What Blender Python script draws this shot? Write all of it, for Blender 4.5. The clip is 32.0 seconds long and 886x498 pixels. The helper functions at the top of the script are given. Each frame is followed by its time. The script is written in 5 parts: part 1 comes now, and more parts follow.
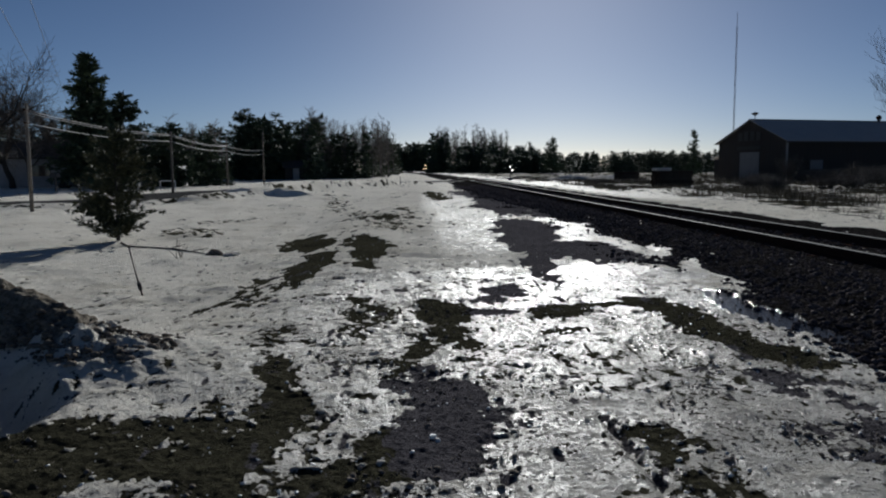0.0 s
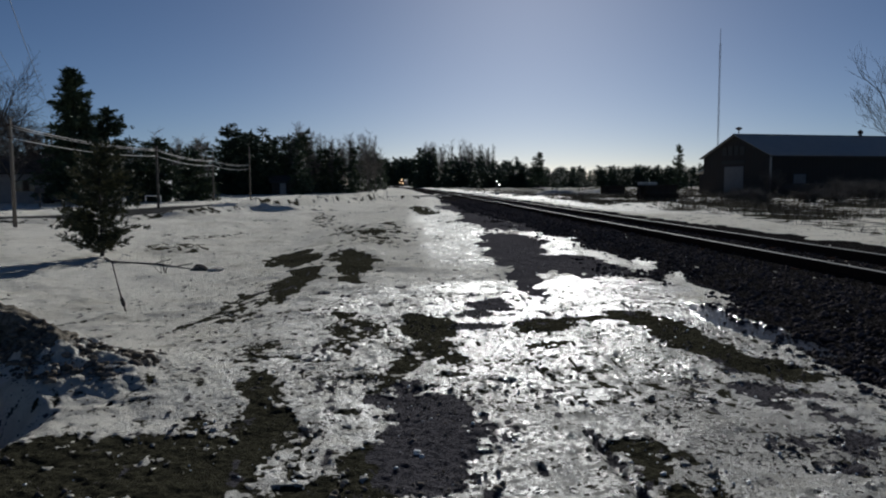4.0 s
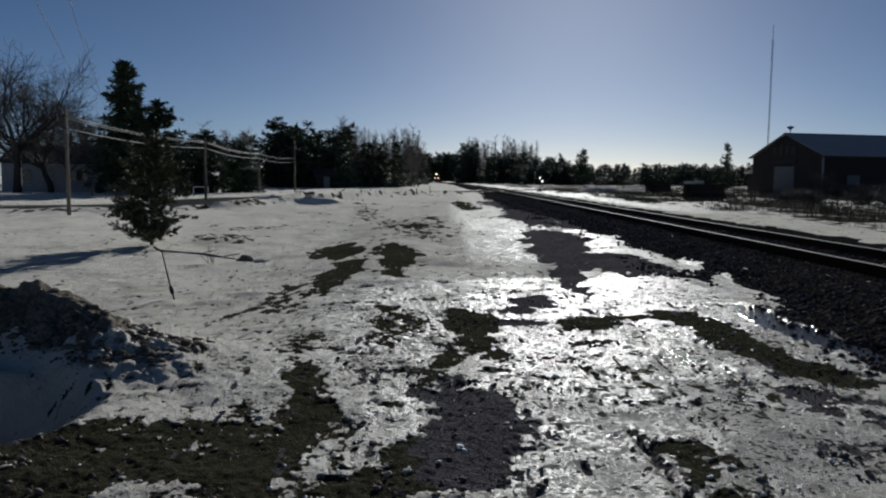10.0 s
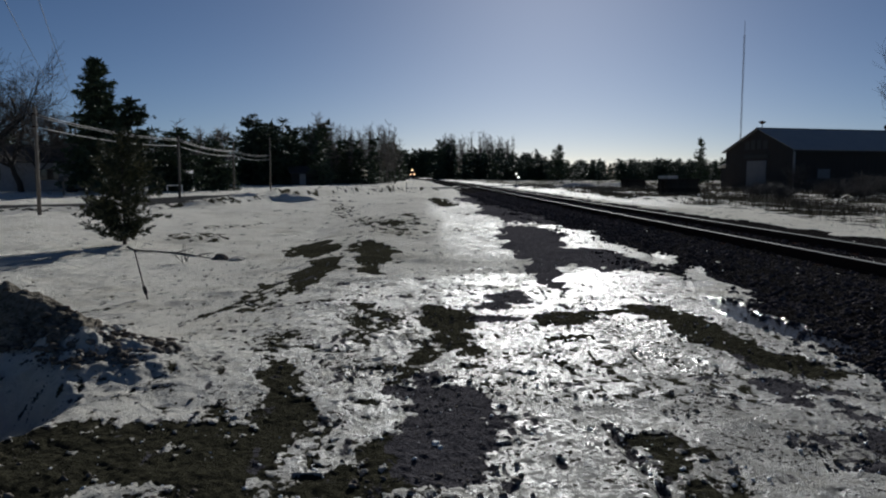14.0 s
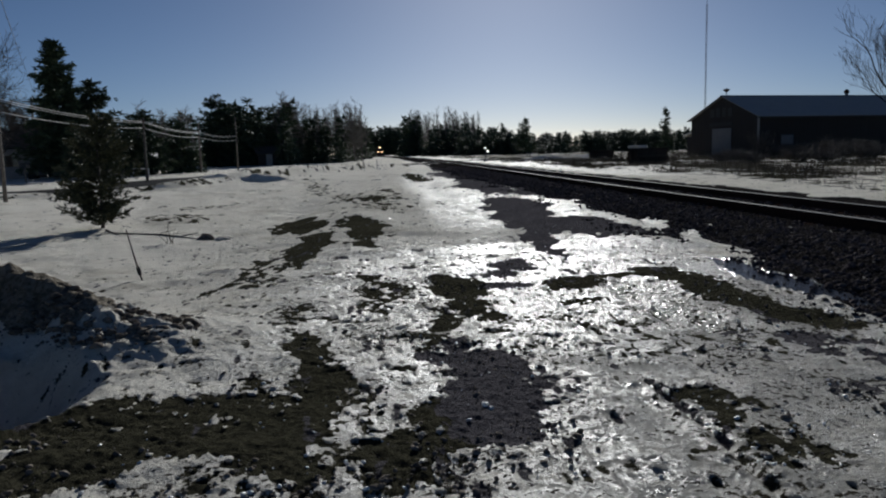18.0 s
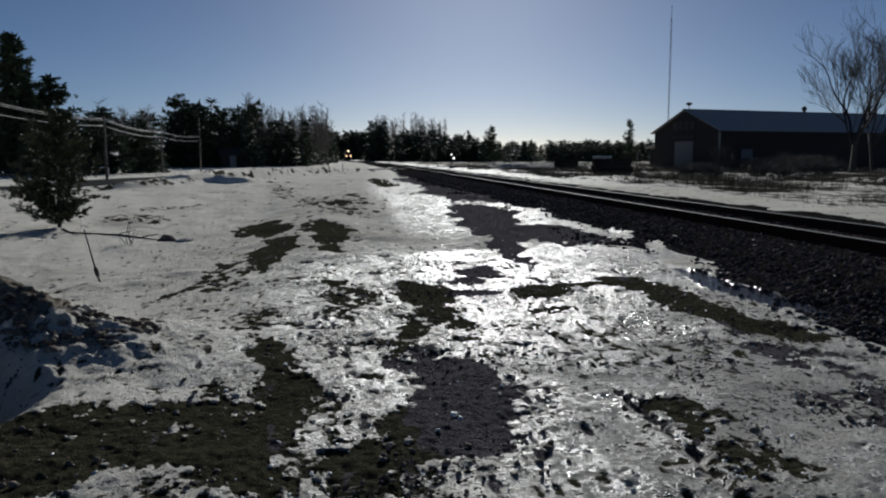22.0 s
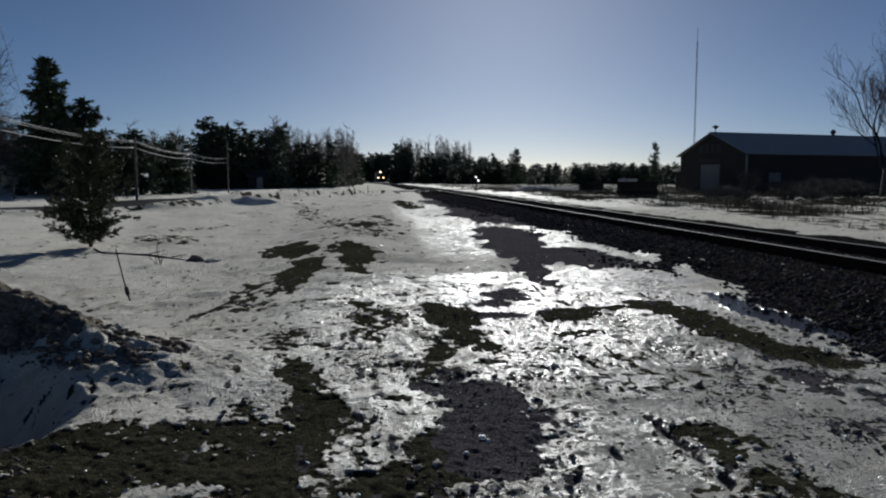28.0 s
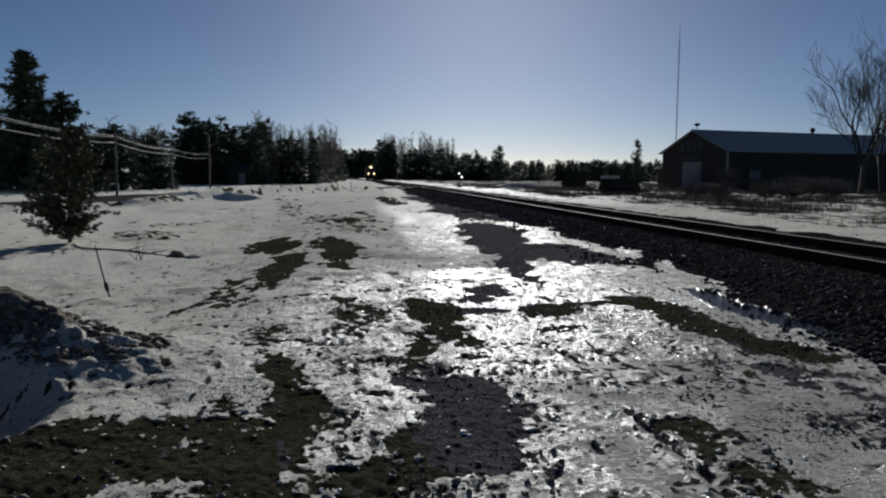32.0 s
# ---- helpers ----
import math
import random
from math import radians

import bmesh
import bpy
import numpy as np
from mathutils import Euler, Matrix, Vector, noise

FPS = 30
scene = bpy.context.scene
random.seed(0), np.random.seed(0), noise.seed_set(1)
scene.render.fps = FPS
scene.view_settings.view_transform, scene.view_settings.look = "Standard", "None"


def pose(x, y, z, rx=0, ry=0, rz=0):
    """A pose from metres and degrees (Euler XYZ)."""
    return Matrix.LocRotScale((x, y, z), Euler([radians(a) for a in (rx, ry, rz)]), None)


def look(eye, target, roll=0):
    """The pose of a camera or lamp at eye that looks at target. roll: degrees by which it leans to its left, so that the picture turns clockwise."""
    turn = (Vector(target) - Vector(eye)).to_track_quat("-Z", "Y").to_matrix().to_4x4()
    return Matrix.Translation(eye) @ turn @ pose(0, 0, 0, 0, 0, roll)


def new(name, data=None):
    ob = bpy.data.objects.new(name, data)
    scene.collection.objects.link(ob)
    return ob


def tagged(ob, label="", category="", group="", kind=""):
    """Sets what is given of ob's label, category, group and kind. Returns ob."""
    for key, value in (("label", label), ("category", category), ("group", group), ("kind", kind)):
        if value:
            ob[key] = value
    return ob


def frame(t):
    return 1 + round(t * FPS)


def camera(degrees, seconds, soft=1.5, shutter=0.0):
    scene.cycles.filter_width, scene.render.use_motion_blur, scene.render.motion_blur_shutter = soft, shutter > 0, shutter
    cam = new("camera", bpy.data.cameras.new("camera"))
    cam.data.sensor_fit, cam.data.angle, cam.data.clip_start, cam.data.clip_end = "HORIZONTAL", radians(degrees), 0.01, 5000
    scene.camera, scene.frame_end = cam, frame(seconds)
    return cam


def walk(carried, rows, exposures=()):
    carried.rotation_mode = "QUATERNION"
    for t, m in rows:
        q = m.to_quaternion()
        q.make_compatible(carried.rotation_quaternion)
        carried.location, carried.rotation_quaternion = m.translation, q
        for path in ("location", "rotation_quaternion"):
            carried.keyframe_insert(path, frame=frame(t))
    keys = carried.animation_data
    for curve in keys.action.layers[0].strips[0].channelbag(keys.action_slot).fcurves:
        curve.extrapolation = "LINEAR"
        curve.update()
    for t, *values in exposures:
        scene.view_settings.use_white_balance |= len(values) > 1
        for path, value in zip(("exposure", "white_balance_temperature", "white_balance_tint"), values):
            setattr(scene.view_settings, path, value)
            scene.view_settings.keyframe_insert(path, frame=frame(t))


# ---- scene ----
cam = camera(60.9, 32.0, 2.1)
PATH = [
    (0, (0.006, -0.069, 1.579), (0.087, 1.919, 1.369), -0.3),
    (0.5, (0.009, -0.073, 1.580), (0.098, 1.915, 1.375), -0.4),
    (1, (0.016, -0.061, 1.576), (0.117, 1.924, 1.350), -0.4),
    (1.5, (0.025, -0.059, 1.580), (0.123, 1.927, 1.368), -0.8),
    (2, (0.033, -0.048, 1.577), (0.135, 1.94, 1.385), -0.9),
    (2.5, (0.045, -0.052, 1.578), (0.156, 1.936, 1.384), -0.8),
    (3, (0.047, -0.057, 1.578), (0.167, 1.931, 1.387), -0.6),
    (3.5, (0.038, -0.061, 1.576), (0.157, 1.928, 1.404), -0.5),
    (5.5, (0.02, -0.065, 1.581), (0.122, 1.925, 1.408), 0.0),
    (6, (0.014, -0.066, 1.576), (0.104, 1.923, 1.387), -0.2),
    (6.5, (0.013, -0.069, 1.581), (0.119, 1.919, 1.395), -0.0),
    (7, (0.02, -0.066, 1.574), (0.128, 1.921, 1.372), -0.1),
    (7.5, (0.023, -0.065, 1.574), (0.132, 1.923, 1.387), 0.1),
    (8, (0.02, -0.068, 1.580), (0.122, 1.925, 1.449), -0.0),
    (8.5, (0.025, -0.063, 1.576), (0.126, 1.928, 1.414), 0.1),
    (9, (0.026, -0.058, 1.575), (0.107, 1.932, 1.402), 0.0),
    (9.5, (0.011, -0.058, 1.574), (0.042, 1.932, 1.385), 0.1),
    (10, (-0.004, -0.061, 1.573), (0.002, 1.931, 1.389), 0.5),
    (10.5, (0.004, -0.063, 1.580), (0.027, 1.929, 1.393), 0.3),
    (11, (0.019, -0.063, 1.574), (0.066, 1.927, 1.380), 0.2),
    (11.5, (0.021, -0.061, 1.573), (0.073, 1.929, 1.383), -0.0),
    (12, (0.008, -0.065, 1.576), (0.062, 1.926, 1.396), 0.3),
    (12.5, (0.013, -0.072, 1.580), (0.073, 1.919, 1.407), 0.2),
    (13, (0.019, -0.064, 1.578), (0.078, 1.927, 1.401), 0.1),
    (13.5, (0.018, -0.065, 1.579), (0.083, 1.926, 1.405), 0.2),
    (14, (0.016, -0.066, 1.577), (0.082, 1.923, 1.384), 0.1),
    (14.5, (-0.003, -0.056, 1.567), (0.096, 1.929, 1.345), -0.5),
    (16.5, (-0.151, -0.054, 1.538), (-0.062, 1.927, 1.279), -0.2),
    (17, (-0.222, -0.056, 1.519), (-0.105, 1.924, 1.259), -0.7),
    (17.5, (-0.336, -0.022, 1.504), (-0.21, 1.955, 1.233), -1.0),
    (18, (-0.426, 0.005, 1.483), (-0.277, 1.983, 1.228), -1.5),
    (18.5, (-0.454, 0.013, 1.480), (-0.294, 1.986, 1.198), -0.4),
    (19, (-0.409, 0.005, 1.489), (-0.259, 1.981, 1.219), 0.4),
    (19.5, (-0.405, 0.033, 1.486), (-0.238, 2.007, 1.207), -0.9),
    (20, (-0.433, 0.046, 1.489), (-0.266, 2.022, 1.226), -0.7),
    (20.5, (-0.447, 0.068, 1.485), (-0.268, 2.046, 1.244), -0.1),
    (21, (-0.447, 0.073, 1.482), (-0.213, 2.046, 1.251), 0.4),
    (21.5, (-0.456, 0.08, 1.476), (-0.214, 2.05, 1.229), 0.3),
    (22, (-0.461, 0.084, 1.477), (-0.217, 2.054, 1.237), -0.1),
    (22.5, (-0.466, 0.088, 1.479), (-0.246, 2.059, 1.222), 0.0),
    (23, (-0.473, 0.08, 1.480), (-0.261, 2.056, 1.252), 0.2),
    (23.5, (-0.479, 0.076, 1.477), (-0.27, 2.054, 1.263), 0.2),
    (24, (-0.483, 0.076, 1.477), (-0.283, 2.054, 1.261), -0.1),
    (24.5, (-0.484, 0.072, 1.479), (-0.28, 2.052, 1.278), -0.4),
    (25, (-0.485, 0.073, 1.474), (-0.277, 2.053, 1.279), -0.5),
    (25.5, (-0.49, 0.08, 1.478), (-0.293, 2.061, 1.287), -0.2),
    (27.5, (-0.497, 0.069, 1.479), (-0.314, 2.051, 1.281), -0.3),
    (28, (-0.493, 0.07, 1.480), (-0.311, 2.054, 1.298), 0.1),
    (28.5, (-0.495, 0.071, 1.481), (-0.336, 2.056, 1.301), -0.2),
    (29, (-0.497, 0.071, 1.473), (-0.333, 2.053, 1.264), -0.2),
    (29.5, (-0.493, 0.076, 1.474), (-0.322, 2.056, 1.254), -0.2),
    (30, (-0.492, 0.079, 1.475), (-0.329, 2.062, 1.267), -0.5),
    (30.5, (-0.493, 0.082, 1.473), (-0.326, 2.065, 1.274), -0.3),
    (31, (-0.491, 0.083, 1.474), (-0.31, 2.066, 1.280), -0.2),
    (31.5, (-0.485, 0.074, 1.478), (-0.277, 2.054, 1.288), 0.1),
    (32, (-0.485, 0.077, 1.469), (-0.259, 2.055, 1.278), 0.3),
]
# exposure is set with the path below
LOOKS = [(0.0, 0.0, 5930.0, 9.5), (32.0, 0.0, 5930.0, 9.5)]
walk(cam, [(t, look(eye, target, roll)) for t, eye, target, roll in PATH], LOOKS)

# ---------------------------------------------------------------- light
SUN_UP, SUN_TURN = 17.5, 9.8          # height of the sun, and its bearing to the right of the track
world = bpy.data.worlds.new("world")
scene.world = world
world.use_nodes = True
wn, wl = world.node_tree.nodes, world.node_tree.links
wn.clear()
sky = wn.new("ShaderNodeTexSky")
sky.sky_type, sky.sun_disc = "NISHITA", False
sky.sun_elevation, sky.sun_rotation = radians(SUN_UP), radians(SUN_TURN)
sky.altitude, sky.air_density, sky.dust_density, sky.ozone_density = 800, 0.62, 0.46, 3.2
back = wn.new("ShaderNodeBackground")
back.inputs["Strength"].default_value = 0.036
wout = wn.new("ShaderNodeOutputWorld")
wl.new(sky.outputs[0], back.inputs[0])
wl.new(back.outputs[0], wout.inputs[0])

sun = new("sun", bpy.data.lights.new("sun", "SUN"))
sun.data.energy, sun.data.angle, sun.data.color = 5.0, radians(0.55), (1.0, 0.95, 0.86)
sun_way = Vector((math.sin(radians(SUN_TURN)) * math.cos(radians(SUN_UP)), math.cos(radians(SUN_TURN)) * math.cos(radians(SUN_UP)), math.sin(radians(SUN_UP))))
sun.matrix_world = look(sun_way * 60, (0, 0, 0))


# ---------------------------------------------------------------- materials
class Nodes:
    """A small helper round one node tree."""

    def __init__(self, name):
        self.mat = bpy.data.materials.new(name)
        self.mat.use_nodes = True
        self.tree = self.mat.node_tree
        self.tree.nodes.clear()
        out = self.make("ShaderNodeOutputMaterial")
        self.bsdf = self.make("ShaderNodeBsdfPrincipled")
        self.link(self.bsdf.outputs[0], out.inputs[0])
        self.where = self.make("ShaderNodeTexCoord").outputs["Object"]

    def make(self, kind):
        return self.tree.nodes.new(kind)

    def link(self, a, b):
        self.tree.links.new(a, b)

    def put(self, socket, value):
        if hasattr(value, "is_linked") or isinstance(value, bpy.types.NodeSocket):
            self.link(value, socket)
        else:
            socket.default_value = value

    def noise(self, scale, detail=4.0, rough=0.55, stretch=None, where=None):
        n = self.make("ShaderNodeTexNoise")
        n.inputs["Scale"].default_value, n.inputs["Detail"].default_value, n.inputs["Roughness"].default_value = scale, detail, rough
        src = where or self.where
        if stretch:
            m = self.make("ShaderNodeMapping")
            m.inputs["Scale"].default_value = stretch
            self.link(src, m.inputs[0])
            src = m.outputs[0]
        self.link(src, n.inputs["Vector"])
        return n.outputs[0]

    def voronoi(self, scale, out="Distance"):
        n = self.make("ShaderNodeTexVoronoi")
        n.inputs["Scale"].default_value = scale
        self.link(self.where, n.inputs["Vector"])
        return n.outputs[out]

    def attr(self, name):
        n = self.make("ShaderNodeAttribute")
        n.attribute_name = name
        return n.outputs["Fac"]

    def calc(self, op, a, b=0.0, c=0.0):
        n = self.make("ShaderNodeMath")
        n.operation = op
        for s, v in zip(n.inputs, (a, b, c)):
            self.put(s, v)
        return n.outputs[0]

    def ramp(self, value, lo, hi, a=0.0, b=1.0):
        n = self.make("ShaderNodeMapRange")
        n.interpolation_type = "SMOOTHSTEP"
        for key, v in (("Value", value), ("From Min", lo), ("From Max", hi), ("To Min", a), ("To Max", b)):
            self.put(n.inputs[key], v)
        return n.outputs[0]

    def mix(self, fac, a, b):
        n = self.make("ShaderNodeMix")
        n.data_type = "RGBA"
        self.put(n.inputs[0], fac)
        for s, v in ((n.inputs[6], a), (n.inputs[7], b)):
            self.put(s, (*v, 1) if isinstance(v, tuple) else v)
        return n.outputs[2]

    def blend(self, fac, a, b):
        n = self.make("ShaderNodeMix")
        for s, v in ((n.inputs[0], fac), (n.inputs[2], a), (n.inputs[3], b)):
            self.put(s, v)
        return n.outputs[0]

    def bump(self, height, strength=0.5, distance=0.02, after=None):
        n = self.make("ShaderNodeBump")
        self.put(n.inputs["Strength"], strength)
        n.inputs["Distance"].default_value = distance
        self.link(height, n.inputs["Height"])
        if after is not None:
            self.link(after, n.inputs["Normal"])
        self.link(n.outputs[0], self.bsdf.inputs["Normal"])
        return n.outputs[0]

    def set(self, **values):
        for key, v in values.items():
            key = {"color": "Base Color", "rough": "Roughness", "metal": "Metallic", "spec": "Specular IOR Level", "glow": "Emission Color", "power": "Emission Strength", "clear": "Transmission Weight"}[key]
            self.put(self.bsdf.inputs[key], (*v, 1) if isinstance(v, tuple) else v)
        return self.mat


def plain(name, a, b, scale=6.0, rough=0.7, metal=0.0, spec=0.3, relief=0.3, depth=0.01, vary=True, stretch=None):
    """Two tones in two scales of noise, a little tone from piece to piece, and a bump."""
    n = Nodes(name)
    big, fine = n.noise(scale, 5, 0.6, stretch), n.noise(scale * 9, 3, 0.6, stretch)
    fac = n.calc("MULTIPLY_ADD", fine, 0.45, n.calc("MULTIPLY", big, 0.6))
    if vary:
        info = n.make("ShaderNodeObjectInfo").outputs["Random"]
        isle = n.make("ShaderNodeNewGeometry").outputs["Random Per Island"]
        fac = n.calc("ADD", fac, n.calc("MULTIPLY_ADD", info, 0.25, n.calc("MULTIPLY_ADD", isle, 0.25, -0.25)))
    n.set(color=n.mix(n.ramp(fac, 0.25, 0.8), a, b), rough=n.ramp(big, 0.2, 0.8, rough - 0.1, min(1.0, rough + 0.12)), metal=metal, spec=spec)
    if relief:
        n.bump(n.calc("ADD", big, fine), relief, depth)
    return n.mat


def ground_material():
    """Crusted snow, glazed ice, meltwater, dead grass and gravelly mud, told apart by the sheet's own fields."""
    n = Nodes("snowy_ground")
    n1, n2, n3, n4 = n.noise(1.1, 6, 0.62), n.noise(5.0, 6, 0.68), n.noise(20.0, 6, 0.7), n.noise(75.0, 4, 0.65)
    streak = n.noise(2.6, 6, 0.65, (0.6, 1.5, 1.0))
    ragged = n.calc("ADD", n.calc("MULTIPLY_ADD", n4, 0.5, -0.25), n.calc("MULTIPLY_ADD", n3, 0.8, -0.4))
    grass = n.ramp(n.calc("ADD", n.attr("grass"), ragged), 0.46, 0.54)
    mud = n.ramp(n.calc("ADD", n.attr("mud"), ragged), 0.46, 0.54)
    ice = n.ramp(n.calc("ADD", n.attr("ice"), n.calc("MULTIPLY_ADD", n2, 1.1, -0.55)), 0.2, 0.75)
    stone = n.ramp(n.calc("ADD", n.attr("stone"), n.calc("MULTIPLY_ADD", n3, 1.2, -0.6)), 0.4, 0.6)
    road = n.ramp(n.calc("ADD", n.attr("road"), n.calc("MULTIPLY_ADD", n2, 0.5, -0.25)), 0.4, 0.6)
    # snow: grey-white, with specks and smears of dirt
    dirt = n.attr("dirt")
    specks = n.ramp(n.calc("ADD", n.calc("MULTIPLY_ADD", n3, 1.2, n.calc("MULTIPLY", n2, 0.5)), n.calc("MULTIPLY", dirt, n.ramp(n1, 0.38, 0.62, 0.06, 0.22))), 1.09, 1.15)
    broad = n.noise(0.33, 6, 0.7)
    smear = n.ramp(n.calc("ADD", n.calc("MULTIPLY", broad, 0.6), n.calc("MULTIPLY_ADD", streak, 0.7, n.calc("MULTIPLY", n1, 0.4))), 0.80, 1.06)
    snow = n.mix(smear, (0.90, 0.86, 0.77), (0.66, 0.62, 0.53))
    snow = n.mix(n.calc("MULTIPLY", ice, 0.8), snow, (0.37, 0.36, 0.33))
    snow = n.mix(specks, snow, (0.055, 0.048, 0.036))
    turf = n.mix(n.ramp(n3, 0.3, 0.7), (0.027, 0.027, 0.020), (0.085, 0.080, 0.054))
    earth = n.mix(n.ramp(n.voronoi(38.0), 0.1, 0.6), (0.042, 0.040, 0.044), (0.125, 0.118, 0.128))
    rubble = n.mix(n.ramp(n.voronoi(26.0), 0.1, 0.6), (0.060, 0.056, 0.056), (0.014, 0.013, 0.013))
    tar = n.mix(n1, (0.045, 0.045, 0.048), (0.09, 0.088, 0.085))
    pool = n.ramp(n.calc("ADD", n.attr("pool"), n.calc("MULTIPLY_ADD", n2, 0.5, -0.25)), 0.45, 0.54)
    col = n.mix(grass, snow, turf)
    col = n.mix(mud, col, earth)
    soil = n.ramp(n.calc("ADD", n.attr("soil"), n.calc("MULTIPLY_ADD", ragged, 0.5, 0.0)), 0.44, 0.52)
    col = n.mix(soil, col, n.mix(n.ramp(n.calc("MULTIPLY_ADD", n3, 0.6, n.calc("MULTIPLY", n2, 0.5)), 0.42, 0.68), (0.14, 0.122, 0.095), (0.40, 0.36, 0.30)))
    col = n.mix(road, col, tar)
    col = n.mix(stone, col, rubble)
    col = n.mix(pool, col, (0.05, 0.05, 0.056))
    bare = n.calc("MAXIMUM", n.calc("MAXIMUM", grass, mud), n.calc("MAXIMUM", n.calc("MAXIMUM", specks, soil), stone))
    rough = n.blend(ice, n.ramp(n2, 0.3, 0.7, 0.65, 0.85), n.ramp(n2, 0.3, 0.7, 0.20, 0.42))
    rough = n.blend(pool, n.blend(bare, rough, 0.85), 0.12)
    glint = n.ramp(n.calc("MULTIPLY_ADD", n4, 0.5, n.calc("MULTIPLY_ADD", n3, 0.75, n.calc("MULTIPLY", n2, 0.25))), 0.73, 0.81)
    spec = n.calc("MULTIPLY", n.calc("MULTIPLY", ice, glint), 0.45)
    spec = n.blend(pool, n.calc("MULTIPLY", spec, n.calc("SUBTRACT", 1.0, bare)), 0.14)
    n.set(color=col, rough=rough, spec=spec)
    rise = n.calc("ADD", n.calc("MULTIPLY", n2, 0.55), n.calc("MULTIPLY_ADD", n3, 1.6, n.calc("MULTIPLY", n4, 1.1)))
    rise = n.calc("SUBTRACT", rise, n.calc("MULTIPLY", bare, 0.5))
    n.bump(rise, n.blend(pool, 1.0, 0.25), 0.05)
    return n.mat


GROUND = ground_material()
STEEL = plain("rail_steel", (0.13, 0.126, 0.122), (0.20, 0.195, 0.19), 14, 0.75, 0.0, 0.06, 0.1, 0.002, False)
RUST = plain("rusted_steel", (0.03, 0.019, 0.015), (0.075, 0.045, 0.032), 20, 0.9, spec=0.0)
TIE_WOOD = plain("creosoted_wood", (0.022, 0.018, 0.015), (0.07, 0.058, 0.048), 5, 0.85, spec=0.0, stretch=(1, 6, 6))
STONE = plain("ballast_stone", (0.022, 0.018, 0.018), (0.12, 0.105, 0.105), 9, 0.85, spec=0.0, relief=0.4)
CLOD = plain("frozen_clod", (0.08, 0.07, 0.058), (0.24, 0.21, 0.18), 18, 0.85, spec=0.0, relief=0.6)
ICE_CHUNK = plain("ice_chunk", (0.66, 0.65, 0.62), (0.88, 0.87, 0.84), 25, 0.45, spec=0.4, relief=0.5)
SNOW = plain("old_snow", (0.46, 0.43, 0.38), (0.80, 0.76, 0.69), 2.2, 0.8, spec=0.0, relief=0.6, depth=0.05)
BARK = plain("grey_bark", (0.03, 0.026, 0.023), (0.09, 0.08, 0.07), 8, 0.9, relief=0.7, stretch=(4, 4, 0.8))
TWIG = plain("bare_twigs", (0.07, 0.06, 0.052), (0.14, 0.12, 0.105), 3, 0.85, relief=0)
PALE_TWIG = plain("grey_aspen_twigs", (0.085, 0.076, 0.068), (0.16, 0.142, 0.125), 3, 0.85, relief=0)
NEEDLE = plain("conifer_needles", (0.028, 0.040, 0.022), (0.075, 0.10, 0.052), 1.2, 0.75, relief=0)
YOUNG_NEEDLE = plain("young_pine_needles", (0.035, 0.042, 0.020), (0.11, 0.105, 0.055), 2.5, 0.7, relief=0)
WEED = plain("dry_weeds", (0.05, 0.040, 0.028), (0.14, 0.112, 0.075), 2.5, 0.9, relief=0)
GRASS = plain("dead_grass", (0.06, 0.05, 0.025), (0.20, 0.165, 0.085), 3.0, 0.9, relief=0)
POLE_WOOD = plain("weathered_pole", (0.07, 0.058, 0.048), (0.16, 0.14, 0.12), 6, 0.85, relief=0.5, stretch=(5, 5, 0.6))
WIRE = plain("bare_wire", (0.35, 0.34, 0.33), (0.5, 0.49, 0.47), 4, 0.8, 0.0, 0.1, relief=0)
DARK_WIRE = plain("dark_cable", (0.03, 0.03, 0.03), (0.06, 0.06, 0.06), 4, 0.5, relief=0)
SIDING = plain("dark_barn_siding", (0.016, 0.013, 0.011), (0.036, 0.028, 0.023), 1.0, 0.6, relief=0.2, stretch=(1, 1, 0.3))
ROOF_METAL = plain("galvanised_roofing", (0.26, 0.25, 0.235), (0.38, 0.365, 0.345), 0.6, 0.6, 0.0, relief=0.1)
DULL = plain("dull_grey_boards", (0.036, 0.034, 0.033), (0.062, 0.058, 0.056), 3, 0.7, relief=0.1)
TRIM = plain("dull_white_trim", (0.22, 0.215, 0.21), (0.36, 0.35, 0.34), 3, 0.6, relief=0.1)
DOOR_PAINT = plain("grey_door_paint", (0.13, 0.127, 0.13), (0.20, 0.195, 0.20), 2, 0.55, relief=0.1)
HOUSE_WALL = plain("pale_house_siding", (0.24, 0.24, 0.25), (0.38, 0.38, 0.40), 2, 0.7, relief=0.1)
SHINGLE = plain("dark_shingles", (0.035, 0.033, 0.033), (0.08, 0.075, 0.07), 3, 0.85)
GLASS = Nodes("window_glass").set(color=(0.02, 0.025, 0.03), rough=0.06, spec=0.6)
CAR_PAINT = plain("dark_car_paint", (0.025, 0.028, 0.035), (0.045, 0.048, 0.055), 1, 0.25, 0.3, 0.6, 0)
RUBBER = plain("black_rubber", (0.015, 0.015, 0.015), (0.03, 0.03, 0.03), 8, 0.85)
LOCO_PAINT = plain("locomotive_paint", (0.028, 0.012, 0.012), (0.075, 0.022, 0.018), 1.5, 0.5, relief=0.05)
LOCO_DARK = plain("dark_underframe", (0.015, 0.014, 0.014), (0.04, 0.036, 0.034), 3, 0.7)
WHITE_PIPE = plain("white_painted_pipe", (0.5, 0.5, 0.5), (0.75, 0.75, 0.75), 6, 0.45, relief=0.05)
GALV = plain("galvanised_mast", (0.10, 0.10, 0.105), (0.18, 0.18, 0.185), 3, 0.6, 0.2, relief=0.05)


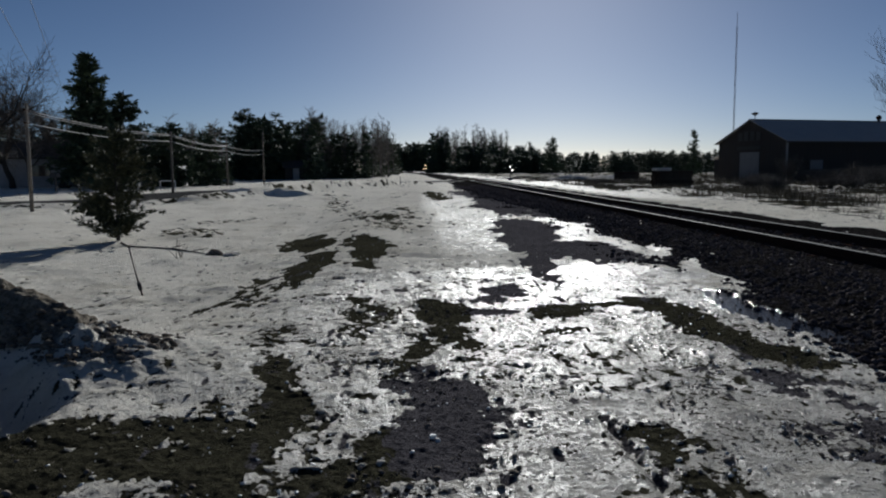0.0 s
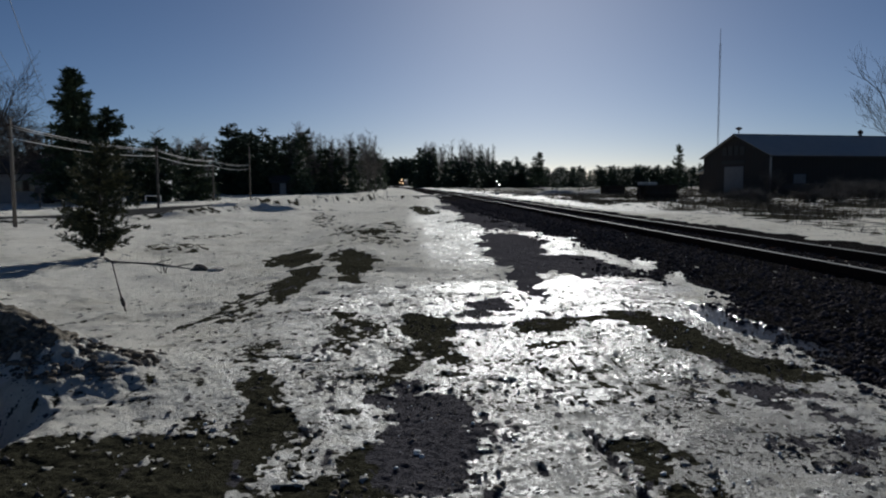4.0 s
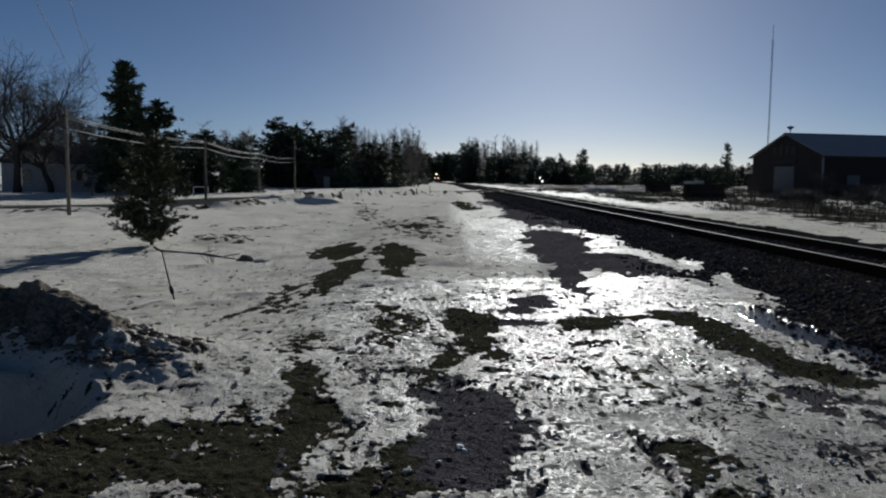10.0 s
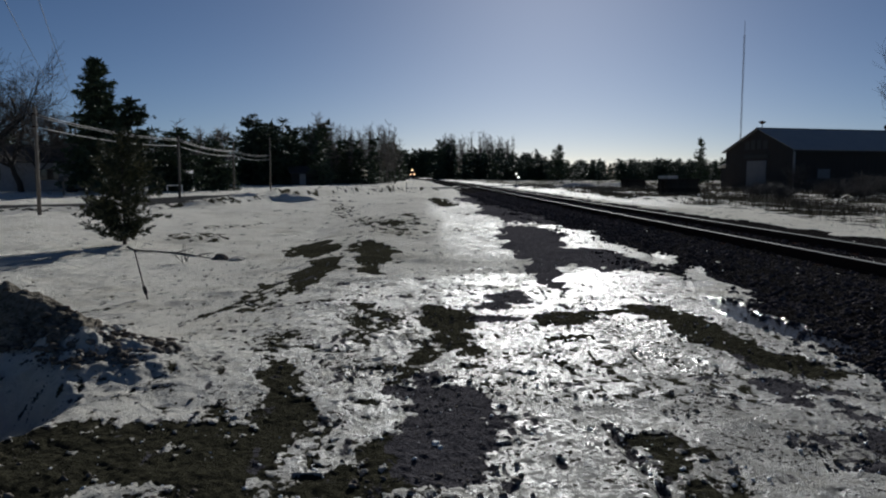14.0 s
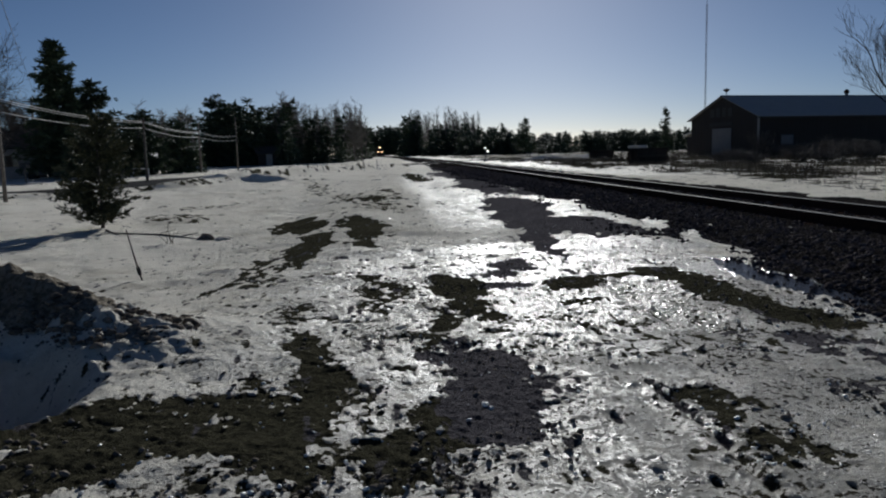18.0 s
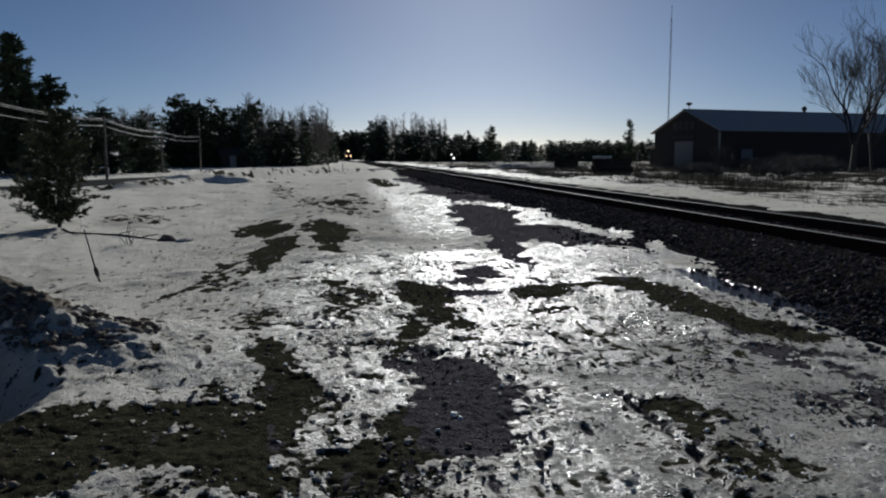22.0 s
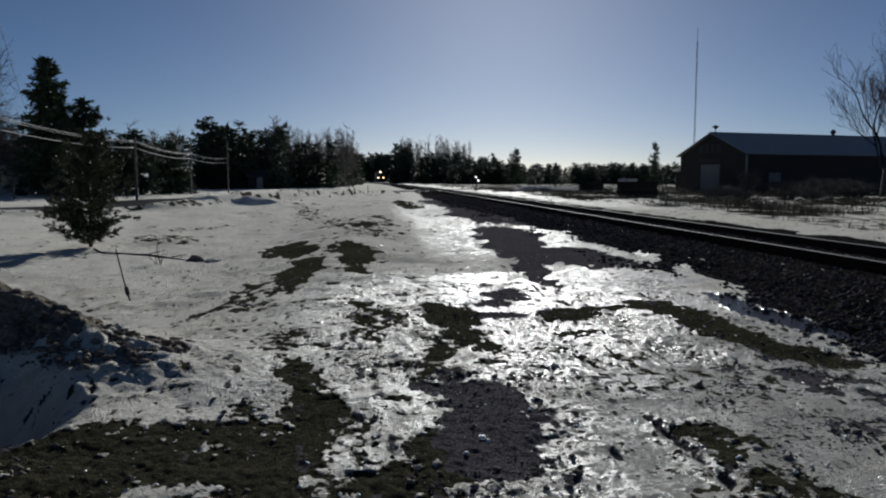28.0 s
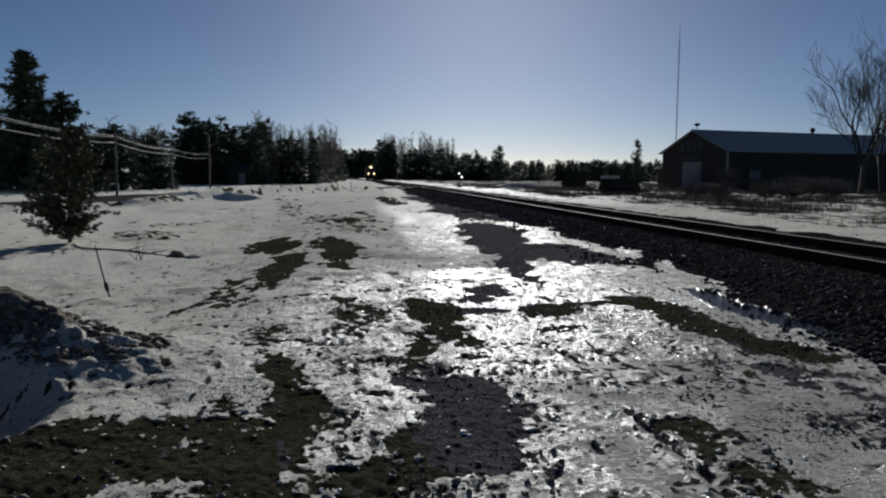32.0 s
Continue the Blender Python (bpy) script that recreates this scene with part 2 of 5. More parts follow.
def glow(name, colour, power):
    return Nodes(name).set(color=(0.8, 0.8, 0.8), rough=0.3, glow=colour, power=power)


HEADLIGHT = glow("lit_headlight", (1.0, 0.66, 0.32), 5.0)
DITCH_LIGHT = glow("lit_ditch_light", (1.0, 0.58, 0.25), 4.5)
# bright reflections on the trackside signal, put in as a glow
SIGNAL_GLINT = glow("glowing_signal_glint", (1.0, 0.95, 0.80), 3.0)


# ---------------------------------------------------------------- mesh helpers
class Mesh:
    """Gathers corners and faces of one part."""

    def __init__(self):
        self.v, self.f, self.n = [], [], 0

    def add(self, verts, faces):
        self.v.append(np.asarray(verts, dtype=float).reshape(-1, 3))
        self.f.append([tuple(i + self.n for i in f) for f in faces])
        self.n += len(self.v[-1])
        return self

    def box(self, lo, hi, bevel=0.0, m=None):
        """A box, its upright and level edges cut off by bevel."""
        (x0, y0, z0), (x1, y1, z1) = lo, hi
        b = min(bevel, 0.45 * min(x1 - x0, y1 - y0, z1 - z0))
        if b <= 0:
            v = [(x, y, z) for z in (z0, z1) for x, y in ((x0, y0), (x1, y0), (x1, y1), (x0, y1))]
            f = [(0, 3, 2, 1), (4, 5, 6, 7), (0, 1, 5, 4), (1, 2, 6, 5), (2, 3, 7, 6), (3, 0, 4, 7)]
        else:
            def ring(z, s):
                xa, xb, ya, yb = x0 + s, x1 - s, y0 + s, y1 - s
                return [(xa + b, ya, z), (xb - b, ya, z), (xb, ya + b, z), (xb, yb - b, z), (xb - b, yb, z), (xa + b, yb, z), (xa, yb - b, z), (xa, ya + b, z)]
            v = ring(z0, b * 0.6) + ring(z0 + b, 0) + ring(z1 - b, 0) + ring(z1, b * 0.6)
            f = [tuple(range(7, -1, -1)), tuple(range(24, 32))]
            for k in range(3):
                f += [(8 * k + i, 8 * k + (i + 1) % 8, 8 * k + 8 + (i + 1) % 8, 8 * k + 8 + i) for i in range(8)]
        v = np.array(v)
        if m is not None:
            v = np.array([m @ Vector(p) for p in v])
        return self.add(v, f)

    def tube(self, points, radii, sides=6, caps=True):
        p = np.asarray(points, dtype=float)
        r = np.broadcast_to(np.asarray(radii, dtype=float), (len(p),))
        d = np.gradient(p, axis=0)
        d /= np.linalg.norm(d, axis=1)[:, None] + 1e-12
        up = np.where(np.abs(d[:, 2:3]) > 0.9, [[1.0, 0, 0]], [[0, 0, 1.0]])
        a = np.cross(d, up)
        a /= np.linalg.norm(a, axis=1)[:, None] + 1e-12
        b = np.cross(d, a)
        w = np.linspace(0, 2 * np.pi, sides, endpoint=False)
        v = p[:, None] + r[:, None, None] * (np.cos(w)[None, :, None] * a[:, None] + np.sin(w)[None, :, None] * b[:, None])
        f = [(k * sides + i, k * sides + (i + 1) % sides, (k + 1) * sides + (i + 1) % sides, (k + 1) * sides + i) for k in range(len(p) - 1) for i in range(sides)]
        if caps:
            f += [tuple(range(sides - 1, -1, -1)), tuple((len(p) - 1) * sides + i for i in range(sides))]
        return self.add(v.reshape(-1, 3), f)

    def lathe(self, at, profile, sides=12, m=None):
        """Turns (radius, height) round the upright axis at at."""
        w = np.linspace(0, 2 * np.pi, sides, endpoint=False)
        v = np.array([(r * math.cos(a), r * math.sin(a), z) for r, z in profile for a in w])
        if m is not None:
            v = np.array([m @ Vector(p) for p in v])
        f = [(k * sides + i, k * sides + (i + 1) % sides, (k + 1) * sides + (i + 1) % sides, (k + 1) * sides + i) for k in range(len(profile) - 1) for i in range(sides)]
        f += [tuple(range(sides - 1, -1, -1)), tuple((len(profile) - 1) * sides + i for i in range(sides))]
        return self.add(v + np.asarray(at, dtype=float), f)

    def prism(self, outline, a, b, m=None):
        """An outline in x, z pushed along y from a to b."""
        n = len(outline)
        v = np.array([(x, y, z) for y in (a, b) for x, z in outline], dtype=float)
        if m is not None:
            v = np.array([m @ Vector(p) for p in v])
        f = [tuple(range(n)), tuple(range(2 * n - 1, n - 1, -1))] + [(i, n + i, n + (i + 1) % n, (i + 1) % n) for i in range(n)]
        return self.add(v, f)

    def data(self, name, material, smooth=False):
        me = bpy.data.meshes.new(name)
        me.from_pydata(np.concatenate(self.v).tolist(), [], [f for fs in self.f for f in fs])
        if smooth:
            me.shade_smooth()
        me.materials.append(material)
        me.update()
        return me


def fast_mesh(name, verts, tris, material, smooth=False):
    """A mesh from arrays of corners and of triangles or quads."""
    me = bpy.data.meshes.new(name)
    k = tris.shape[1]
    me.vertices.add(len(verts))
    me.vertices.foreach_set("co", np.ascontiguousarray(verts, dtype=np.float32).ravel())
    me.loops.add(tris.size)
    me.loops.foreach_set("vertex_index", np.ascontiguousarray(tris, dtype=np.int32).ravel())
    me.polygons.add(len(tris))
    me.polygons.foreach_set("loop_start", np.arange(0, tris.size, k, dtype=np.int32))
    me.update(calc_edges=True)
    me.validate()
    if smooth:
        me.shade_smooth()
    me.materials.append(material)
    return me


def thing(name, m, label, category, group="", kind=""):
    """An Empty at the base of a thing made of parts."""
    ob = new(name)
    ob.empty_display_size = 0.2
    ob.matrix_basis = m
    return tagged(ob, label, category, group, kind)


def part(name, mesh, material, parent, label="", smooth=False, at=None):
    ob = new(name, mesh.data(name, material, smooth) if isinstance(mesh, Mesh) else mesh)
    ob.parent = parent
    if at is not None:
        ob.matrix_basis = at
    return tagged(ob, label)


def hash2(ix, iy, seed):
    h = (ix.astype(np.int64) * 374761393 + iy.astype(np.int64) * 668265263 + seed * 974634777) & 0x7FFFFFFF
    h = ((h ^ (h >> 13)) * 1274126177) & 0x7FFFFFFF
    return ((h ^ (h >> 16)) & 0xFFFF) / 65535.0


def value_noise(x, y, seed=0):
    ix, iy = np.floor(x), np.floor(y)
    fx, fy = x - ix, y - iy
    fx, fy = fx * fx * (3 - 2 * fx), fy * fy * (3 - 2 * fy)
    a, b = hash2(ix, iy, seed), hash2(ix + 1, iy, seed)
    c, d = hash2(ix, iy + 1, seed), hash2(ix + 1, iy + 1, seed)
    return (a * (1 - fx) + b * fx) * (1 - fy) + (c * (1 - fx) + d * fx) * fy - 0.5


def fbm(x, y, octaves=4, seed=0):
    return sum(value_noise(x * 2 ** k + 17 * k, y * 2 ** k - 9 * k, seed + k) / 2 ** k for k in range(octaves))


def ease(v, lo, hi):
    s = np.clip((v - lo) / (hi - lo), 0, 1)
    return s * s * (3 - 2 * s)


# ---------------------------------------------------------------- the lie of the land
RAIL_TOP = 0.38
KNOTS_Y = np.array([-400, -100, 0, 120, 200, 260, 294, 328, 362, 413, 455, 481, 506, 532, 600, 800], dtype=float)
KNOTS_X = np.array([7.17, 7.17, 7.17, 7.1, 6.3, 4.6, 2.3, 0.4, -1.4, -3.1, -3.0, -1.2, 2.8, 9.0, 30.0, 110.0])


def track_x(y):
    """The middle of the track at y: straight past the camera, then a slow double bend."""
    y = np.asarray(y, dtype=float)
    steps = np.linspace(-14, 14, 9)
    return sum(np.interp(y + s, KNOTS_Y, KNOTS_X) for s in steps) / len(steps)


GRASS_BLOTS, MUD_BLOTS, SLUSH_BLOTS, POOL_BLOTS, SMOOTH_BLOTS, ICE_BLOTS = [], [], [], [], [], []


def blot(kind, x, y, a, b, turn, share=1.3):
    """A long round spot: its middle, half its length and width, its turn, and how thickly it covers (above 1: wholly)."""
    kind.append((x, y, a, b, radians(turn), share))


# dead grass that has melted free
blot(GRASS_BLOTS, -1.69, 4.36, 0.72, 0.25, 15, 1.02)
blot(GRASS_BLOTS, -1.52, 3.97, 0.78, 0.21, 175, 1.02)
blot(GRASS_BLOTS, -1.96, 3.77, 0.29, 0.27, 153, 1.3)
blot(GRASS_BLOTS, -1.05, 4.08, 0.37, 0.25, 119, 1.1)
blot(GRASS_BLOTS, -1.02, 3.59, 0.21, 0.15, 141, 1.3)
blot(GRASS_BLOTS, -1.06, 5.71, 0.61, 0.11, 101, 1.3)
blot(GRASS_BLOTS, -0.85, 4.81, 0.40, 0.19, 93, 1.3)
blot(GRASS_BLOTS, -0.88, 4.30, 0.29, 0.14, 94, 1.3)
blot(GRASS_BLOTS, -1.33, 4.90, 0.15, 0.07, 110, 1.1)
blot(GRASS_BLOTS, -1.28, 7.28, 0.24, 0.18, 51, 0.85)
blot(GRASS_BLOTS, -1.33, 6.83, 0.29, 0.21, 64, 0.65)
blot(GRASS_BLOTS, -1.74, 12.45, 1.69, 0.33, 89, 1.3)
blot(GRASS_BLOTS, -2.31, 10.54, 1.38, 0.10, 79, 1.0)
blot(GRASS_BLOTS, -1.93, 9.98, 1.09, 0.32, 81, 0.6)
blot(GRASS_BLOTS, -2.41, 16.93, 2.35, 0.46, 100, 1.3)
blot(GRASS_BLOTS, -1.03, 15.65, 1.68, 0.26, 94, 1.3)
blot(GRASS_BLOTS, -0.83, 12.92, 1.14, 0.19, 93, 1.3)
blot(GRASS_BLOTS, -0.69, 14.79, 1.32, 0.31, 92, 1.3)
blot(GRASS_BLOTS, -0.68, 23.34, 3.04, 0.31, 96, 0.8)
blot(GRASS_BLOTS, 1.34, 43.37, 5.01, 0.48, 93, 1.1)
blot(GRASS_BLOTS, -3.45, 35.87, 6.12, 0.78, 97, 0.5)
blot(GRASS_BLOTS, -1.64, 24.58, 3.43, 0.45, 100, 0.5)
blot(GRASS_BLOTS, -0.58, 19.66, 1.96, 0.38, 105, 0.5)
blot(GRASS_BLOTS, -6.44, 22.24, 1.82, 0.93, 115, 0.6)
blot(GRASS_BLOTS, -6.61, 26.96, 2.50, 0.57, 68, 0.5)
blot(GRASS_BLOTS, -0.50, 8.23, 1.22, 0.24, 94, 0.72)
blot(GRASS_BLOTS, -0.52, 7.18, 0.39, 0.16, 96, 0.7)
blot(GRASS_BLOTS, -0.24, 7.98, 0.46, 0.15, 92, 0.65)
blot(GRASS_BLOTS, -0.03, 7.39, 0.54, 0.17, 91, 0.5)
blot(GRASS_BLOTS, 0.34, 8.06, 0.66, 0.28, 87, 1.3)
blot(GRASS_BLOTS, 0.33, 7.06, 0.45, 0.16, 87, 1.2)
blot(GRASS_BLOTS, 0.05, 6.43, 0.35, 0.08, 79, 1.3)
blot(GRASS_BLOTS, 0.48, 6.58, 0.24, 0.10, 86, 1.1)
blot(GRASS_BLOTS, 0.20, 8.57, 0.28, 0.16, 87, 1.3)
blot(GRASS_BLOTS, -0.04, 5.90, 0.32, 0.06, 69, 0.9)
blot(GRASS_BLOTS, 1.61, 8.17, 0.43, 0.30, 74, 1.3)
blot(GRASS_BLOTS, 1.49, 7.14, 0.23, 0.15, 180, 0.85)
blot(GRASS_BLOTS, 2.14, 8.36, 0.29, 0.15, 153, 1.1)
blot(GRASS_BLOTS, 2.66, 8.16, 0.49, 0.21, 101, 1.3)
blot(GRASS_BLOTS, 2.81, 7.23, 0.78, 0.20, 88, 1.3)
blot(GRASS_BLOTS, 2.90, 6.48, 0.47, 0.18, 93, 1.3)
blot(GRASS_BLOTS, 3.05, 6.03, 0.32, 0.21, 129, 1.3)
blot(GRASS_BLOTS, 3.23, 5.67, 0.23, 0.10, 166, 1.0)
blot(GRASS_BLOTS, 1.41, 4.25, 0.16, 0.12, 163, 1.2)
blot(GRASS_BLOTS, 1.40, 3.89, 0.19, 0.07, 68, 1.2)
blot(GRASS_BLOTS, 1.62, 4.03, 0.20, 0.07, 116, 0.75)
blot(GRASS_BLOTS, 1.63, 3.64, 0.17, 0.10, 9, 0.5)
blot(GRASS_BLOTS, 1.46, 3.44, 0.18, 0.11, 13, 0.9)
blot(GRASS_BLOTS, -0.13, 4.12, 0.25, 0.14, 94, 1.1)
blot(GRASS_BLOTS, -0.24, 3.72, 0.31, 0.15, 175, 1.1)
blot(GRASS_BLOTS, -0.37, 3.51, 0.25, 0.10, 175, 1.0)
blot(GRASS_BLOTS, -0.56, 4.17, 0.37, 0.03, 94, 0.8)
blot(GRASS_BLOTS, -0.59, 5.90, 0.35, 0.09, 121, 0.5)
blot(GRASS_BLOTS, 1.42, 3.43, 0.24, 0.10, 75, 0.85)
blot(GRASS_BLOTS, 1.56, 3.27, 0.19, 0.12, 23, 0.75)
blot(GRASS_BLOTS, -0.41, 3.48, 0.27, 0.18, 93, 1.1)
blot(GRASS_BLOTS, -0.56, 4.32, 0.33, 0.03, 91, 0.9)
blot(GRASS_BLOTS, -0.84, 3.42, 0.26, 0.08, 97, 1.0)
blot(GRASS_BLOTS, -1.51, 3.88, 0.59, 0.16, 171, 1.2)
blot(GRASS_BLOTS, -2.13, 3.63, 0.29, 0.24, 150, 1.2)
blot(GRASS_BLOTS, -1.31, 3.32, 0.16, 0.06, 107, 1.0)
blot(GRASS_BLOTS, -0.23, 3.30, 0.18, 0.12, 88, 0.7)
blot(GRASS_BLOTS, -1.01, 3.28, 0.15, 0.09, 166, 0.6)
blot(GRASS_BLOTS, -2.75, 4.22, 0.85, 0.26, 170, 1.25)
blot(GRASS_BLOTS, -2.15, 4.50, 0.35, 0.14, 15, 1.0)
# gravelly mud
blot(MUD_BLOTS, 0.23, 5.08, 0.42, 0.26, 88, 1.4)
blot(MUD_BLOTS, 0.19, 4.43, 0.56, 0.26, 88, 1.4)
blot(MUD_BLOTS, 0.14, 3.94, 0.29, 0.24, 90, 1.4)
blot(MUD_BLOTS, -0.12, 5.32, 0.16, 0.15, 114, 1.15)
blot(MUD_BLOTS, 0.45, 4.66, 0.32, 0.12, 84, 0.9)
blot(MUD_BLOTS, 0.67, 4.49, 0.38, 0.14, 81, 0.55)
blot(MUD_BLOTS, 0.08, 5.61, 0.24, 0.12, 78, 1.1)
blot(MUD_BLOTS, 1.26, 9.66, 0.58, 0.34, 72, 1.3)
blot(MUD_BLOTS, 0.95, 8.94, 0.23, 0.20, 63, 1.1)
blot(MUD_BLOTS, 0.94, 8.17, 0.26, 0.18, 1, 1.1)
blot(MUD_BLOTS, 2.72, 5.35, 0.22, 0.19, 52, 1.1)
blot(MUD_BLOTS, 2.63, 5.00, 0.13, 0.08, 19, 1.0)
blot(MUD_BLOTS, 2.97, 5.18, 0.19, 0.10, 160, 1.0)
blot(MUD_BLOTS, 3.17, 5.03, 0.16, 0.05, 180, 0.9)
blot(MUD_BLOTS, 2.91, 4.74, 0.21, 0.08, 90, 0.9)
blot(MUD_BLOTS, 2.76, 4.20, 0.26, 0.11, 50, 1.1)
blot(MUD_BLOTS, 2.44, 4.22, 0.20, 0.11, 11, 0.65)
blot(MUD_BLOTS, 2.51, 3.81, 0.13, 0.07, 16, 0.9)
blot(MUD_BLOTS, 2.34, 5.61, 0.12, 0.09, 20, 0.8)
blot(MUD_BLOTS, 2.20, 5.21, 0.10, 0.07, 17, 0.75)
blot(MUD_BLOTS, 2.86, 18.30, 3.96, 0.73, 83, 1.3)
blot(MUD_BLOTS, 2.65, 15.08, 2.23, 0.43, 81, 1.3)
blot(MUD_BLOTS, 3.28, 13.37, 1.87, 0.74, 88, 1.3)
blot(MUD_BLOTS, 2.06, 11.27, 1.21, 0.22, 88, 1.3)
blot(MUD_BLOTS, 2.16, 12.53, 1.07, 0.32, 83, 1.3)
blot(MUD_BLOTS, 3.17, 29.37, 4.19, 0.53, 89, 1.0)
blot(MUD_BLOTS, 4.63, 34.92, 7.28, 0.93, 90, 1.1)
blot(MUD_BLOTS, 3.43, 45.21, 4.76, 0.98, 91, 1.0)
blot(MUD_BLOTS, 3.35, 11.79, 0.43, 0.37, 112, 1.0)
blot(MUD_BLOTS, 2.70, 22.20, 1.94, 0.39, 85, 0.9)
blot(MUD_BLOTS, 1.99, 10.15, 0.36, 0.07, 100, 1.0)
# a thin strip of the same dark tone along the wheel rut
blot(MUD_BLOTS, 1.24, 4.05, 0.62, 0.035, 90, 0.75)
# tongues of white slush on the gravel
blot(SLUSH_BLOTS, 4.07, 25.27, 4.73, 0.39, 89, 1.3)
blot(SLUSH_BLOTS, 3.98, 18.12, 2.52, 0.41, 80, 1.3)
blot(SLUSH_BLOTS, 3.26, 15.81, 0.53, 0.25, 88, 1.3)
blot(SLUSH_BLOTS, 4.06, 14.63, 2.25, 0.34, 89, 1.3)
blot(SLUSH_BLOTS, 4.17, 13.08, 1.06, 0.25, 74, 1.3)
blot(SLUSH_BLOTS, 3.01, 23.33, 1.31, 0.50, 63, 1.0)
blot(SLUSH_BLOTS, 2.53, 11.80, 0.40, 0.19, 132, 0.9)
blot(SLUSH_BLOTS, 2.76, 10.73, 0.60, 0.48, 95, 1.3)
blot(SLUSH_BLOTS, 3.24, 10.26, 0.94, 0.64, 135, 1.3)
blot(SLUSH_BLOTS, 4.08, 10.55, 1.53, 0.22, 78, 1.3)
blot(SLUSH_BLOTS, 4.19, 9.66, 0.39, 0.18, 77, 1.3)
blot(SLUSH_BLOTS, 2.01, 9.68, 0.68, 0.45, 148, 1.3)
blot(SLUSH_BLOTS, 2.70, 27.39, 1.80, 0.26, 88, 0.8)
blot(SLUSH_BLOTS, 2.65, 16.18, 0.50, 0.16, 73, 0.8)
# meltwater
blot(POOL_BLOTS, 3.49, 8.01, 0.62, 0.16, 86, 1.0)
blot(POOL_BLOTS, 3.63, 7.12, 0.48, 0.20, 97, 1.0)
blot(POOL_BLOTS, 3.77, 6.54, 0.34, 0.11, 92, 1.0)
# smooth sheets of ice
blot(SMOOTH_BLOTS, 1.71, 5.17, 0.98, 0.58, 4, 1)
blot(SMOOTH_BLOTS, 0.84, 12.21, 1.98, 1.01, 82, 1)
blot(SMOOTH_BLOTS, 2.10, 4.04, 0.57, 0.33, 49, 0.8)
blot(SMOOTH_BLOTS, 2.71, 10.69, 0.55, 0.46, 103, 1)
blot(SMOOTH_BLOTS, 0.93, 3.76, 0.40, 0.17, 79, 0.7)
# the wettest glaze
blot(ICE_BLOTS, 1.70, 7.83, 2.06, 0.49, 78, 1)
blot(ICE_BLOTS, 2.20, 9.21, 0.98, 0.80, 98, 1)
blot(ICE_BLOTS, 3.19, 10.35, 0.90, 0.68, 162, 1)


def cover(blots, x, y, soft=0.05):
    """How thickly the spots cover each place, falling off softly at their edges."""
    best = np.zeros_like(x)
    bend = ease(y, 7, 12)
    x, y = x + 0.38 * bend * fbm(x / 0.5, y / 0.9, 4, 131), y + 0.95 * bend * fbm(x / 0.55, y / 1.0, 4, 141)
    for x0, y0, a, b, turn, share in blots:
        edge = soft + 0.009 * y0
        reach = a + 3 * edge + 0.1
        near = np.nonzero((np.abs(x - x0) < reach) & (np.abs(y - y0) < reach))
        dx, dy = x[near] - x0, y[near] - y0
        c, s = math.cos(turn), math.sin(turn)
        u, v = dx * c + dy * s, dy * c - dx * s
        q = np.hypot(u / a, v / b) + 1e-6
        d = q * (q - 1) / (np.hypot(u / a ** 2, v / b ** 2) + 1e-6)
        best[near] = np.maximum(best[near], share * ease(-d, -1.4 * edge, 0.9 * edge))
    return best


def clumps_at(x, y):
    """The uneven pattern by which snow clings and melts: about 0 to 1, in clumps of a hand's width and of a stride."""
    far = ease(y, 5.5, 12)
    fine = 1.0 * (1 - far) * fbm(x / 0.045, y / 0.065, 3, 101) + (0.25 + 0.75 * far) * fbm(x / 0.11, y / 0.20, 3, 103)
    return 0.5 + fine + 0.22 * fbm(x / 0.6, y / 0.8, 2, 107)


def trodden_at(x, y):
    """Where feet and wheels have broken the snow."""
    return (1 - ease(np.abs(x - 0.9), 1.7, 4.2)) * (1 - 0.5 * ease(y, 9, 14))


def thaw_at(x, y):
    """Grass, mud, slush and water: above 0 where the ground is so covered."""
    n = 0.5 + 1.5 * (clumps_at(x, y) - 0.5)
    sparse = 0.13 * trodden_at(x, y) + 0.12 * np.exp(-((x - 1.9) / 0.9) ** 2 - ((y - 4.2) / 1.2) ** 2)
    slush = 1.6 * cover(SLUSH_BLOTS, x, y) - 0.4 - n
    grass = 1.62 * cover(GRASS_BLOTS, x, y, 0.08) - 0.45 - n
    mud = 1.6 * np.maximum(cover(MUD_BLOTS, x, y, 0.08), sparse) - 0.45 - n
    hold = np.clip(0.5 + 2 * slush, 0, 1)
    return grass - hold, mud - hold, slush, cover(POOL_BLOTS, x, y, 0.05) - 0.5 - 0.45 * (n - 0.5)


ROAD = [(-120, 41), (-20, 39.5), (-15.5, 43), (-11.5, 56), (7, 100), (32, 150)]


def from_road(x, y):
    """How far a spot lies from the middle of the road; negative on the near side."""
    best = np.full(np.shape(x), 1e9)
    for (x0, y0), (x1, y1) in zip(ROAD[:-1], ROAD[1:]):
        dx, dy = x1 - x0, y1 - y0
        s = np.clip(((x - x0) * dx + (y - y0) * dy) / (dx * dx + dy * dy), 0, 1)
        d = np.hypot(x - x0 - s * dx, y - y0 - s * dy)
        side = np.where((y - y0) * dx - (x - x0) * dy > 0, 1.0, -1.0)
        best = np.where(d < np.abs(best), d * side, best)
    return best


HEAP = [(-6.5, 7.9, 0.66), (-5.0, 7.5, 0.62), (-3.75, 7.0, 0.60), (-3.4, 6.75, 0.47), (-2.9, 6.42, 0.33), (-2.45, 6.45, 0.15), (-2.0, 6.45, 0.02)]


